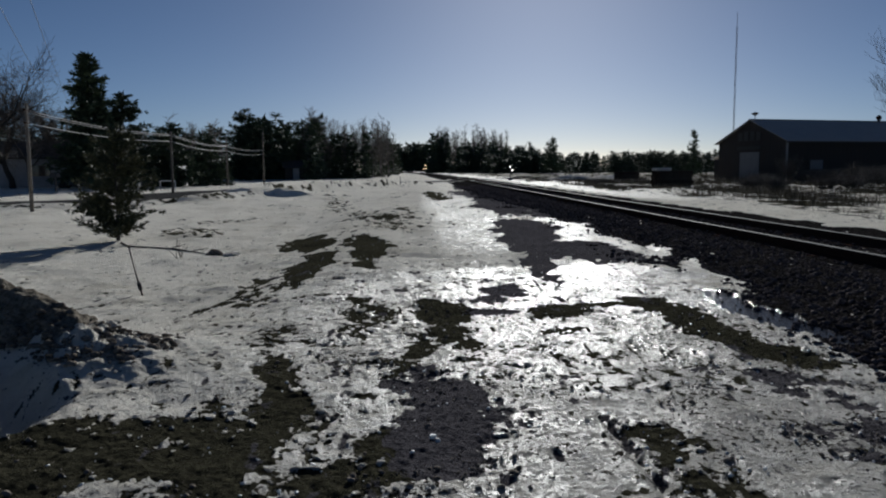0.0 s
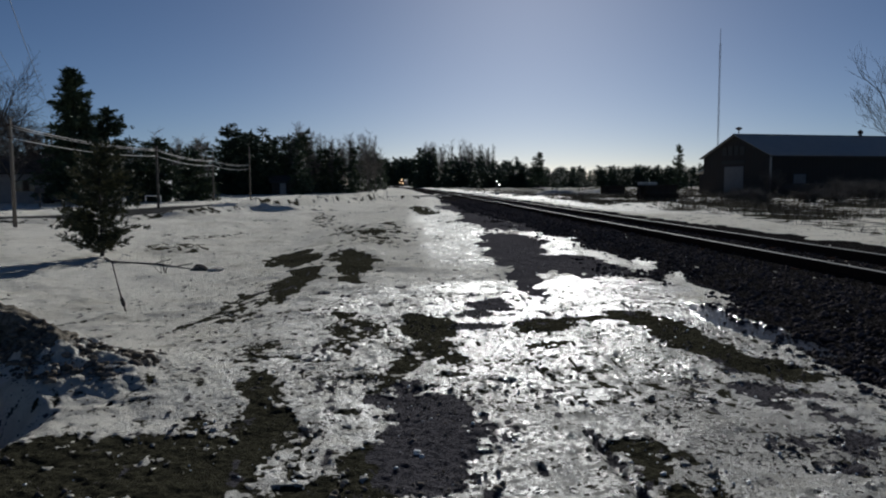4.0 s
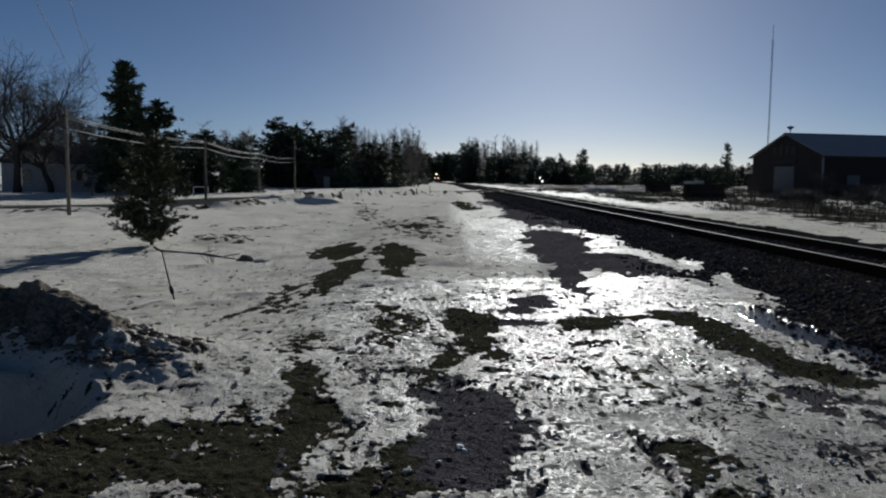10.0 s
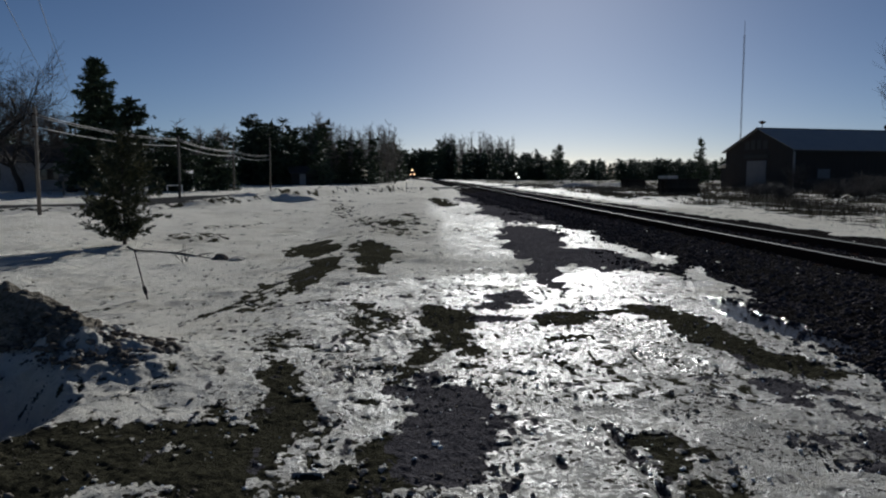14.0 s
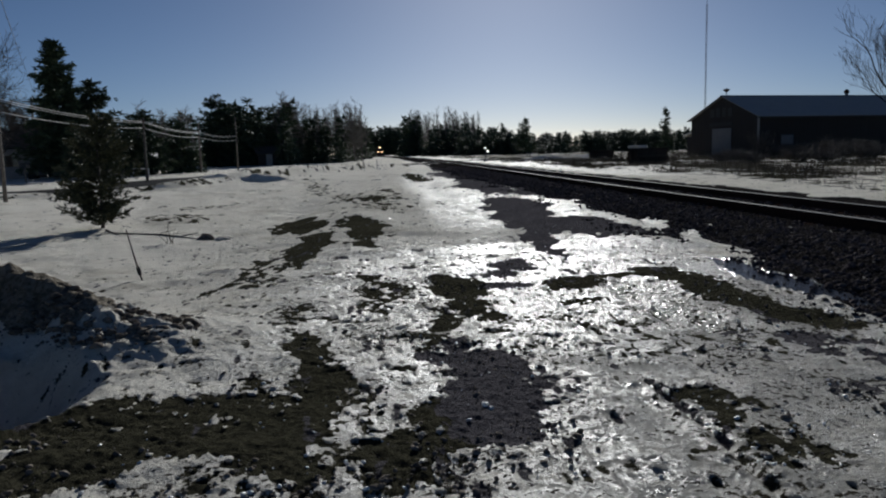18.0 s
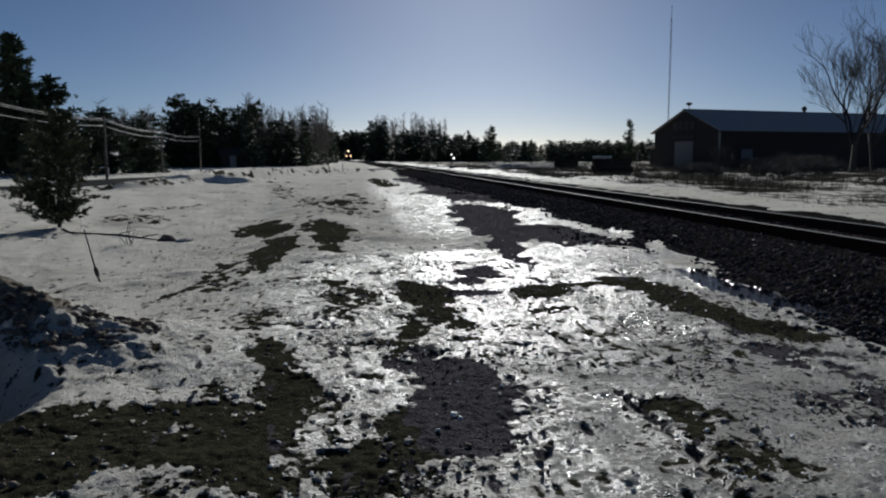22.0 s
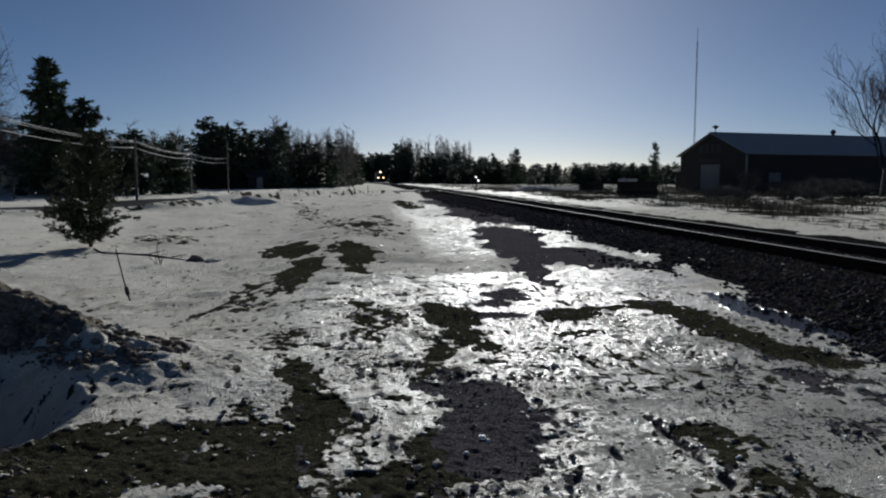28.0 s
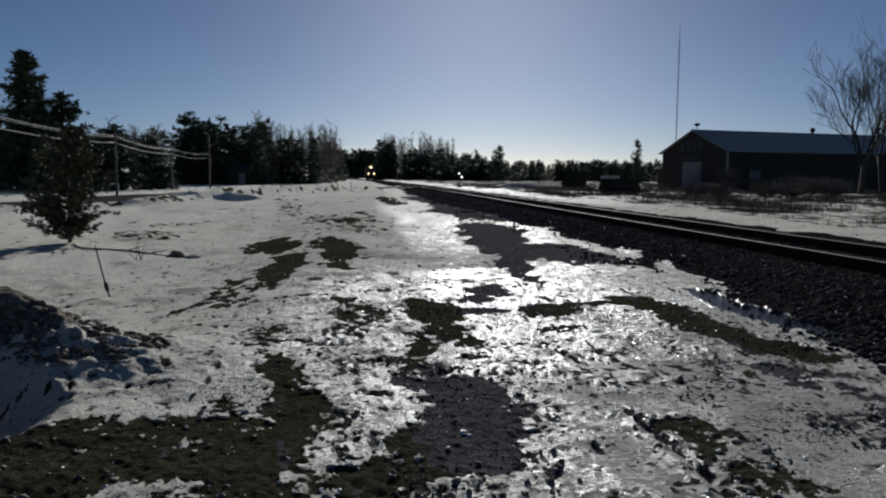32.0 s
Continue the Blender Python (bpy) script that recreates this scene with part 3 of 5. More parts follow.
def heap(x, y):
    """The ploughed heap of earth and snow: a ridge that falls towards the field, steep on the near side."""
    best = np.zeros_like(x)
    for (x0, y0, h0), (x1, y1, h1) in zip(HEAP[:-1], HEAP[1:]):
        dx, dy = x1 - x0, y1 - y0
        s = np.clip(((x - x0) * dx + (y - y0) * dy) / (dx * dx + dy * dy), 0, 1)
        ox, oy = x - x0 - s * dx, y - y0 - s * dy
        d = np.hypot(ox, oy)
        wide = 0.62 + 0.75 * ease(x, -3.2, -2.6)
        best = np.maximum(best, (h0 + (h1 - h0) * s) * np.where(oy < 0, np.clip(1 - d / wide, 0, 1), np.exp(-(d / 0.62) ** 2)))
    return best


def ditch(x, y):
    """The snowy hollow at the near foot of the heap, 0 to 1."""
    u, v = x + 3.66, y - 4.98
    c, t = math.cos(radians(-8)), math.sin(radians(-8))
    q = np.hypot((u * c + v * t) / 1.42, (v * c - u * t) / 0.98) + 0.12 * fbm(x / 0.5, y / 0.5, 3, 121)
    return 1 - ease(q, 0.62, 1.0)


def land(x, y):
    """The height of the ground."""
    x, y = np.asarray(x, dtype=float), np.asarray(y, dtype=float)
    far = ease(y, 24, 55)
    z = -0.22 * ease(-x, 0.6, 4.0) * ease(y, 5, 9.5) * (1 - far) + 0.16 * far
    z = z + 0.13 * ease(x, 1.4, 4.0) * ease(y, 4.5, 8.5) * (1 - far)
    z = z + 0.055 * fbm(x / 0.95, y / 0.95, 5, 27) * ease(y, 6, 10) * (1 - ease(y, 38, 60)) * (1 - ease(x, 1.5, 3.2))
    z = z + 0.10 * fbm(x / 6, y / 6, 3, 5) * ease(np.hypot(x, y), 6, 20)
    # wheel ruts that lead up to the rise in the field
    z = z + 0.06 * np.exp(-((x + 1.15) / 0.45) ** 2) * ease(y, 9, 14) * (1 - ease(y, 18, 24))
    z = z + 0.09 * np.exp(-((x + 0.3 + 0.05 * (y - 22)) / 1.4) ** 2 - ((y - 23.5) / 3.5) ** 2)
    z = z + 0.13 * fbm(x / 1.5, y / 2.2, 4, 25) * ease(y, 15, 21) * (1 - ease(y, 50, 62)) * (1 - ease(np.abs(x), 7, 12))
    # mound of ploughed snow and earth beside the camera
    z = z + heap(x, y) - 0.40 * ditch(x, y)
    # road banks
    d = from_road(x, y)
    rough_bank = np.clip(0.8 + 1.0 * fbm(x / 3.5, y / 3.5, 4, 31), 0, 2)
    bank = 0.55 * np.exp(-((d + 4.6) / 0.7) ** 2) + 0.25 * np.exp(-((d - 4.6) / 1.0) ** 2)
    z = z + np.where(x < 3.2, bank * rough_bank * ease(-x, -3.2, 0) * (1 - 0.7 * ease(-x, 9, 13)), 0)
    # railway bank
    a = np.abs(x - track_x(y))
    bank = 0.20 - 0.24 * ease(a, 1.75, 3.5)
    z = np.where(a < 3.5, np.maximum(np.where(a < 1.75, 0.20, bank), z * ease(a, 1.75, 3.5)), z)
    return z


def bank_edge(x, y):
    """Distance from the middle of the track, made ragged: the ballast ends at about 3.3."""
    return np.abs(x - track_x(y)) + 0.55 * fbm(x / 0.8, y / 1.0, 5, 13) - 0.25 * (1 - ease(y, 6, 9))


def land_at(x, y):
    return float(land(np.array([x]), np.array([y]))[0])


# ---------------------------------------------------------------- ground
def build_ground():
    near_rings = 2.2 * 1.0043 ** np.arange(0, 435)
    mid_rings = near_rings[-1] * 1.0075 ** np.arange(1, 160)
    far_rings = mid_rings[-1] * 1.03 ** np.arange(1, 165)
    radii = np.concatenate([[0.05, 0.7, 1.3, 1.8], near_rings, mid_rings, far_rings])
    turn = np.radians(np.concatenate([np.arange(-38, 41, 0.14), np.arange(41, 322, 5.0)]))
    R, A = np.meshgrid(radii, turn, indexing="ij")
    x, y = R * np.sin(A), R * np.cos(A)
    near = 1 - ease(R, 16, 40)
    grass, mud, slush, pool = thaw_at(x, y)
    hollow = ditch(x, y)
    grass, mud = grass - 2 * ease(hollow, 0.6, 0.85), mud - 2 * ease(hollow, 0.6, 0.85)
    trodden = trodden_at(x, y)
    smooth = cover(SMOOTH_BLOTS, x, y, 0.15)
    pile = heap(x, y)
    soil = 0.35 * ease(pile, 0.05, 0.15) + 0.75 * ease(pile + 0.25 * fbm(x / 0.3, y / 0.3, 4, 55) - 0.25 * ease(x, -3.0, -2.5) * (y < 6.3), 0.20, 0.34)
    # tufts that come through in the field and beyond the track
    field = ease(x - track_x(y) + 2.5 * fbm(x / 3, y / 6, 3, 79), 5.2, 8.2)
    tussocks = ease(fbm(x / 2.6, y / 6, 5, 77), -0.02, 0.16)
    tufty = clumps_at(x * 0.4, y * 0.4)
    grass = np.maximum(grass, field * ease(y, -20, 0) * (0.40 + 0.62 * tussocks) - tufty)
    grass = np.maximum(grass, 0.40 * np.exp(-((x + 0.6) / 2.4) ** 2 - ((y - 25) / 7) ** 2) - clumps_at(x * 0.5, y * 0.4))
    # gravel melted free along the foot of the bank, farther up the line
    thaw = ease(x - 2.3 - 0.022 * (y - 12) - 0.9 * fbm(x / 1.2, y / 2.4, 4, 91), -0.15, 0.25) * ease(y, 21, 25) * (1 - ease(y, 60, 90)) * (x < track_x(y))
    mud = np.maximum(mud, 0.95 * thaw - clumps_at(x * 0.45, y * 0.25))
    # the road bank's near face is darker, through the grass field
    bank_face = np.exp(-((from_road(x, y) + 5.0) / 0.8) ** 2) * (x < 3)
    grass = np.maximum(grass, 0.42 * bank_face - tufty)
    glazed = (1 - ease(np.abs(x - 1.7 - 0.02 * y), 0.9, 2.6)) * (1 - 0.75 * ease(y + 4.0 * fbm(x / 0.9, y / 1.4, 4, 68), 8.5, 13))
    ice = np.maximum(glazed * 0.9, trodden * 0.55 * (1 - ease(y, 10, 17)))
    ice = np.maximum(ice, np.maximum(cover(ICE_BLOTS, x, y, 0.2), 0.45 * (slush > -0.1)))
    ice = np.maximum(ice, 0.4 * ease(x, -0.6, 1.2) * (1 - ease(x, 2.6, 3.6)) * ease(y, 12, 15) * (1 - ease(y, 40, 60)))
    ice = np.maximum(ice, 0.36 * ease(x - track_x(y), 3.2, 4.5) * (1 - ease(x - track_x(y), 9, 16)) * ease(y, 25, 40))
    dirt = np.clip(trodden + 0.35 * (1 - ease(R, 5, 9)), 0, 1)
    stone = (1 - ease(bank_edge(x, y), 3.22, 3.38)) * (1 - ease(slush, -0.05, 0.05))
    crossing = np.exp(-(from_road(x, y) / 3.6) ** 4)
    road = np.where((x > -90) & (x < 60), crossing, 0.0) * (0.75 + 0.6 * fbm(x / 4, y / 4, 3, 41))
    stone = stone * (1 - 0.9 * (crossing > 0.5))
    # relief: a crust of snow that ends in crumbling edges, clods on what is bare, smooth ice between
    bare = ease(np.maximum(grass, mud), -0.07, 0.07)
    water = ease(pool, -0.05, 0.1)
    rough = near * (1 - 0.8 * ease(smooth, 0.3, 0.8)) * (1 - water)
    broken = ease(x + 0.8 * fbm(x / 0.8, y / 1.6, 3, 64), -1.8, -0.6) * (1 - ease(x + 0.8 * fbm(x / 0.8, y / 1.6, 3, 65), 2.4, 3.4)) * ease(y, 4.4, 7.0) * (1 - ease(y, 30, 44))
    away = ease(R, 6.5, 13)
    crumbs = (1 - away) * fbm(x / 0.048, y / 0.065, 3, 66) + 1.2 * away * fbm(x / 0.11, y / 0.17, 3, 69)
    crumbs = np.clip(crumbs, -0.15, 0.5)
    z = land(x, y)
    z = z + near * 0.030 * fbm(x / 0.42, y / 0.42, 3, 3) * (1 - water)
    z = z + rough * (1 - bare) * (0.010 + 0.014 * fbm(x / 0.09, y / 0.09, 3, 8) * (1 - away) * (0.4 + 0.6 * trodden) + (0.25 + 0.75 * broken) * 0.026 * crumbs)
    z = z + rough * bare * 0.015 * (1 - away) * fbm(x / 0.055, y / 0.055, 3, 9)
    lift = near * ease(pile, 0.05, 0.3)
    z = z + lift * (0.13 * fbm(x / 0.3, y / 0.3, 4, 19) + 0.05 * fbm(x / 0.09, y / 0.09, 3, 18))
    z = z + near * 0.07 * np.exp(-((x + 2.4) / 0.7) ** 2 - ((y - 6.0) / 0.6) ** 2) * fbm(x / 0.14, y / 0.14, 3, 20)
    # a sharp-edged wheel rut in the ice
    z = z + 0.016 * np.exp(-((x - 1.15) / 0.05) ** 2) * (1 - ease(y, 4.5, 4.75)) * near
    z = z - 0.040 * np.exp(-((x - 1.225 - 0.03 * fbm(x * 0, y / 0.25, 3, 98)) / 0.035) ** 2) * (1 - ease(y, 4.5, 4.75)) * near
    grass, mud = (np.clip(0.5 + 1.15 * f, 0, 1) for f in (grass, mud))
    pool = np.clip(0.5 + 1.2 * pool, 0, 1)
    rows, cols = R.shape
    i = (np.arange(rows - 1)[:, None] * cols + np.arange(cols)[None, :])
    j = (np.arange(rows - 1)[:, None] * cols + (np.arange(cols)[None, :] + 1) % cols)
    quads = np.stack([i, j, j + cols, i + cols], -1).reshape(-1, 4)[:, ::-1]
    me = fast_mesh("ground", np.stack([x, y, z], -1).reshape(-1, 3), quads, GROUND, True)
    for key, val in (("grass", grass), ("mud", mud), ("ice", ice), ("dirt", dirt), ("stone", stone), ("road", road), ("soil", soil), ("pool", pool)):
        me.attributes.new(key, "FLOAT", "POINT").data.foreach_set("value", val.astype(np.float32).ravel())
    return tagged(new("ground", me), "trodden snow, glazed ice and thawed patches of mud and dead grass", "ground", kind="structure")


build_ground()


# ---------------------------------------------------------------- loose bits on the ground
def lump_shape(rng, squash=0.7):
    """A rough stone: an eight-sided double cone with uneven corners."""
    v = np.array([(0, 0, -1), (0, 0, 1)] + [(math.cos(w), math.sin(w), h) for h, o in ((-0.45, 0), (0.45, 0.5)) for w in (np.arange(5) + o) * 2 * np.pi / 5])
    v[:, 2] *= squash
    v *= 1 + rng.uniform(-0.38, 0.34, (len(v), 1))
    f = [(0, 2 + (i + 1) % 5, 2 + i) for i in range(5)] + [(1, 7 + i, 7 + (i + 1) % 5) for i in range(5)]
    f += [(2 + i, 2 + (i + 1) % 5, 7 + i) for i in range(5)] + [(2 + (i + 1) % 5, 7 + (i + 1) % 5, 7 + i) for i in range(5)]
    return v, np.array(f)


def scatter(name, x, y, z, size, material, label, seed, squash=0.7, sink=0.25):
    rng = np.random.default_rng(seed)
    shapes = [lump_shape(rng, squash) for _ in range(8)]
    vs, fs, n = [], [], 0
    for k in range(8):
        pick = np.arange(k, len(x), 8)
        v, f = shapes[k]
        w = rng.uniform(0, 2 * np.pi, len(pick))
        c, s = np.cos(w)[:, None], np.sin(w)[:, None]
        st = rng.uniform(0.7, 1.4, (len(pick), 1))
        px = (v[None, :, 0] * c - v[None, :, 1] * s) * st
        py = v[None, :, 0] * s + v[None, :, 1] * c
        sz = size[pick][:, None]
        tilt = rng.uniform(-0.4, 0.4, (len(pick), 1))
        p = np.stack([x[pick][:, None] + px * sz, y[pick][:, None] + py * sz, z[pick][:, None] + (v[None, :, 2] + tilt * px + (1 - sink) * squash - squash * 0.3) * sz], -1)
        vs.append(p.reshape(-1, 3))
        fs.append((f[None] + n + np.arange(len(pick))[:, None, None] * len(v)).reshape(-1, 3))
        n += len(pick) * len(v)
    me = fast_mesh(name, np.concatenate(vs), np.concatenate(fs), material)
    return tagged(new(name, me), label, name.replace("_", " "), kind="stuff")


def build_ballast():
    rng = np.random.default_rng(4)
    y = 3.0 + 60 * rng.uniform(0, 1, 80000) ** 2.0
    off = rng.uniform(-4.2, 2.0, len(y))
    x = track_x(y) + off
    keep = (off < -1.25) | (rng.uniform(0, 1, len(y)) < 0.35)
    x, y = x[keep], y[keep]
    edge = bank_edge(x, y)
    slush, pool = thaw_at(x, y)[2:]
    thin = (edge < 3.30 + 0.5 * rng.uniform(0, 1, len(x)) ** 3) & ((slush < -0.03) | (rng.uniform(0, 1, len(x)) < 0.03)) & ((pool < 0) | (rng.uniform(0, 1, len(x)) < 0.3))
    x, y = x[thin], y[thin]
    size = (0.008 + 0.020 * rng.uniform(0, 1, len(x)) ** 2.6) * (1 + y / 34)
    scatter("ballast_stones", x, y, land(x, y), size, STONE, "dark crushed-stone ballast heaped along the track", 5, 0.75, 0.1)


def build_clods():
    rng = np.random.default_rng(11)
    y = 3.1 + 12 * rng.uniform(0, 1, 42000) ** 1.7
    x = rng.uniform(-3.2, 4.2, len(y)) * (0.55 + y / 16)
    grass, mud, slush, pool = thaw_at(x, y)
    thick = np.maximum(cover(GRASS_BLOTS, x, y, 0.12), cover(MUD_BLOTS, x, y, 0.12))
    odds = 0.03 + 0.30 * np.exp(-((thick - 0.45) / 0.3) ** 2) + 0.14 * ease(thick, 0.8, 1.2) + 0.07 * (np.abs(x - 1) < 2.4)
    keep = (rng.uniform(0, 1, len(y)) < odds) & (pool < 0) & (slush < 0) & (fbm(x / 0.6, y / 0.6, 3, 61) > -0.10)
    x, y = x[keep], y[keep]
    size = 0.005 + 0.014 * rng.uniform(0, 1, len(x)) ** 4
    scatter("earth_clods", x, y, land(x, y), size, CLOD, "small frozen clods of earth and gravel on the ice", 12, 0.85)
    y = 3.1 + 11 * rng.uniform(0, 1, 22000) ** 1.6
    x = rng.uniform(-2.4, 4.0, len(y)) * (0.6 + y / 18)
    grass, mud, slush, pool = thaw_at(x, y)
    rim = np.exp(-(np.maximum(grass, mud) / 0.10) ** 2) * (np.maximum(cover(GRASS_BLOTS, x, y, 0.1), cover(MUD_BLOTS, x, y, 0.1)) > 0.15)
    keep = (rng.uniform(0, 1, len(y)) < 0.03 + 0.7 * rim) & (pool < 0)
    x, y = x[keep], y[keep]
    scatter("ice_crumbs", x, y, land(x, y) + 0.004, 0.004 + 0.010 * rng.uniform(0, 1, len(x)) ** 4, ICE_CHUNK, "broken crumbs of glazed ice and snow crust", 13, 0.85)
    # clods along the ploughed mound and at its foot in the water
    x = rng.uniform(-4.6, -2.0, 1500)
    y = rng.normal(6.2, 0.38, 1500)
    keep = rng.uniform(0, 1, 1500) < ease(heap(x, y), 0.04, 0.14) * (1 - 0.9 * ditch(x, y))
    x, y = x[keep], y[keep]
    scatter("mound_clods", x, y, land(x, y), 0.008 + 0.040 * rng.uniform(0, 1, len(x)) ** 4, CLOD, "lumps of frozen earth on the ploughed mound", 14)


def blades(name, x, y, z, tall, width, material, label, seed, lean=0.5):
    """Thin upright three-cornered stalks."""
    rng = np.random.default_rng(seed)
    n = len(x)
    w, t = rng.uniform(0, 2 * np.pi, n), rng.uniform(0, 2 * np.pi, n)
    l = rng.uniform(0, lean, n) * tall
    dx, dy = np.cos(w) * width, np.sin(w) * width
    a = np.stack([x - dx, y - dy, z - 0.01], -1)
    b = np.stack([x + dx, y + dy, z - 0.01], -1)
    mid = np.stack([x + np.cos(t) * l * 0.4, y + np.sin(t) * l * 0.4, z + tall * 0.6], -1)
    c = np.stack([x + np.cos(t) * l, y + np.sin(t) * l, z + tall * np.sqrt(np.clip(1 - (l / tall) ** 2 * 0.5, 0.2, 1))], -1)
    m2 = mid + np.stack([dx, dy, 0 * dx], -1) * 0.7
    v = np.stack([a, b, m2, mid, c], 1).reshape(-1, 3)
    k = np.arange(n)[:, None, None] * 5
    f = (np.array([(0, 1, 2), (0, 2, 3), (3, 2, 4)])[None] + k).reshape(-1, 3)
    return tagged(new(name, fast_mesh(name, v, f, material)), label, name.replace("_", " "), kind="stuff")


def build_grass():
    rng = np.random.default_rng(21)
    y = 3.1 + 25 * rng.uniform(0, 1, 110000) ** 2.2
    x = rng.uniform(-4.0, 4.2, len(y)) * (0.5 + y / 12)
    keep = thaw_at(x, y)[0] > 0.02
    x, y = x[keep], y[keep]
    blades("dead_grass", x, y, land(x, y) - 0.02, rng.uniform(0.012, 0.035, len(x)), 0.003, GRASS, "flattened dead grass showing through the snow", 22, 0.95)
    # weeds beyond the track
    y = 8 + 110 * rng.uniform(0, 1, 140000) ** 1.2
    x = track_x(y) + 5.5 + rng.uniform(0, 1, len(y)) * (8 + y * 0.75)
    keep = (fbm(x / 2.6, y / 6, 5, 77) > -0.03) & (rng.uniform(0, 1, len(x)) < ease(x - track_x(y), 5.5, 8))
    x, y = x[keep], y[keep]
    tall = rng.uniform(0.12, 0.55, len(x)) * (0.5 + 1.5 * np.clip(fbm(x / 6, y / 6, 3, 83) + 0.3, 0, 1))
    blades("dry_weeds", x, y, land(x, y), tall, 0.006 + 0.00014 * y, WEED, "dry brown weeds standing in the snow beyond the track", 23, 1.6)


build_ballast()
build_clods()
build_grass()


# ---------------------------------------------------------------- railway
def build_track():
    track = thing("railway_track", pose(0, 0, 0), "single railway track with bright worn railheads on dark ties", "railway track", kind="structure")
    ys = np.concatenate([np.arange(-60, 120, 4.0), np.arange(120, 700, 8.0)])
    xs = track_x(ys)
    foot = [(-0.07, -0.17), (0.07, -0.17), (0.07, -0.157), (0.012, -0.135), (0.012, -0.045), (0.036, -0.035), (0.036, -0.012)]
    web = foot + [(-x, z) for x, z in foot[::-1] if (x, z) not in ((-0.07, -0.17), (0.07, -0.17))] 
    for side in (-0.753, 0.753):
        def sweep(outline):
            n = len(outline)
            v = np.array([(x + side + ox, y, RAIL_TOP + oz) for x, y in zip(xs, ys) for ox, oz in outline])
            f = [(k * n + i, k * n + (i + 1) % n, (k + 1) * n + (i + 1) % n, (k + 1) * n + i) for k in range(len(ys) - 1) for i in range(n)]
            return Mesh().add(v, f)
        rail = part("rail", sweep([(-0.07, -0.17), (0.07, -0.17), (0.07, -0.157), (0.012, -0.135), (0.012, -0.045), (0.036, -0.036), (0.036, -0.008), (-0.036, -0.008), (-0.036, -0.036), (-0.012, -0.045), (-0.012, -0.135), (-0.07, -0.157)]), RUST, track, "rusted steel rail")
        part("railhead", sweep([(-0.034, -0.008), (0.034, -0.008), (0.034, -0.002), (0.026, 0.002), (-0.026, 0.002), (-0.034, -0.002)]), STEEL, rail, "worn bright running surface")
    tie = Mesh().box((-1.3, -0.115, -0.14), (1.3, 0.115, 0.0), 0.015).data("tie", TIE_WOOD)
    plate = Mesh().box((-0.18, -0.1, 0.0), (0.18, 0.1, 0.018), 0.004).data("tie_plate", RUST)
    rng = random.Random(8)
    y = -4.0
    k = 0
    while k < 290:
        ob = part("tie", tie, None, track, at=pose(float(track_x(y)) + rng.uniform(-0.04, 0.04), y, RAIL_TOP - 0.185 + rng.uniform(-0.012, 0.006), rng.uniform(-1, 1), 0, rng.uniform(-1.5, 1.5)))
        if y < 40:
            for side in (-0.753, 0.753):
                part("tie_plate", plate, None, ob, at=pose(side, 0, -0.004))
        y += 0.53
        k += 1
    rest = Mesh()
    while y < 420:
        m = pose(float(track_x(y)), y, RAIL_TOP - 0.185)
        rest.box((-1.3, -0.115, -0.14), (1.3, 0.115, 0.0), 0, m)
        y += 0.53
    ob = part("far_ties", rest, TIE_WOOD, track)
    tagged(ob, kind="stuff")


build_track()


# ---------------------------------------------------------------- trees
def tufts(points, ways, size, rng, per=5, flat=0.5):
    """Sprays of narrow needle blades at points, turned mostly along ways."""
    n = len(points) * per
    p = np.repeat(points, per, 0) + rng.normal(0, 0.25, (n, 3)) * np.repeat(size, per)[:, None]
    d = np.repeat(ways, per, 0) + rng.normal(0, 0.75, (n, 3)) * (1, 1, flat)
    d /= np.linalg.norm(d, axis=1)[:, None] + 1e-9
    side = np.cross(d, rng.normal(0, 1, (n, 3)))
    side /= np.linalg.norm(side, axis=1)[:, None] + 1e-9
    s = np.repeat(size, per)[:, None] * rng.uniform(0.6, 1.3, (n, 1))
    v = np.stack([p - side * s * 0.2, p + side * s * 0.2, p + d * s], 1).reshape(-1, 3)
    return v, np.arange(3 * n).reshape(-1, 3)


def conifer_parts(tall, spread, seed, levels=26, gappy=0.25, base=0.08, tip=0.9, size=0.34, droop=-0.12, per=5, bulge=0.0, wild=0.0):
    """Corners and faces of a conifer's crown, and points of its trunk and limbs."""
    rng = np.random.default_rng(seed)
    pts, ways, sizes, limbs = [], [], [], []
    for k in range(levels):
        h = base + (1 - base) * (k + rng.uniform(0, 0.6)) / levels
        taper = (1 - h) ** tip if bulge == 0 else (1 - h) ** tip * (1 + bulge * math.sin(math.pi * h))
        for _ in range(rng.integers(4, 8)):
            if rng.uniform() < gappy * (0.5 + h * 0.5):
                continue
            w = rng.uniform(0, 2 * np.pi)
            r = spread * taper * rng.uniform(0.55 - 0.3 * wild, 1.15 + 0.25 * wild) + 0.06 * spread
            up = droop + 0.35 * h + rng.uniform(-0.12, 0.16)
            d = np.array([math.cos(w), math.sin(w), up])
            start = np.array([0, 0, h * tall])
            limbs.append((start, start + d * r))
            m = max(2, int(r / size * 2.2))
            for s in np.linspace(0.18, 1, m):
                pts.append(start + d * r * s + rng.normal(0, 0.06, 3) * r)
                ways.append(d)
                sizes.append(size * rng.uniform(0.7, 1.25) * (1.1 - 0.35 * s))
    pts.append(np.array([0, 0, tall * 0.985]))
    ways.append(np.array([0, 0, 1.0]))
    sizes.append(size)
    v, f = tufts(np.array(pts), np.array(ways), np.array(sizes), rng, per)
    return v, f, limbs


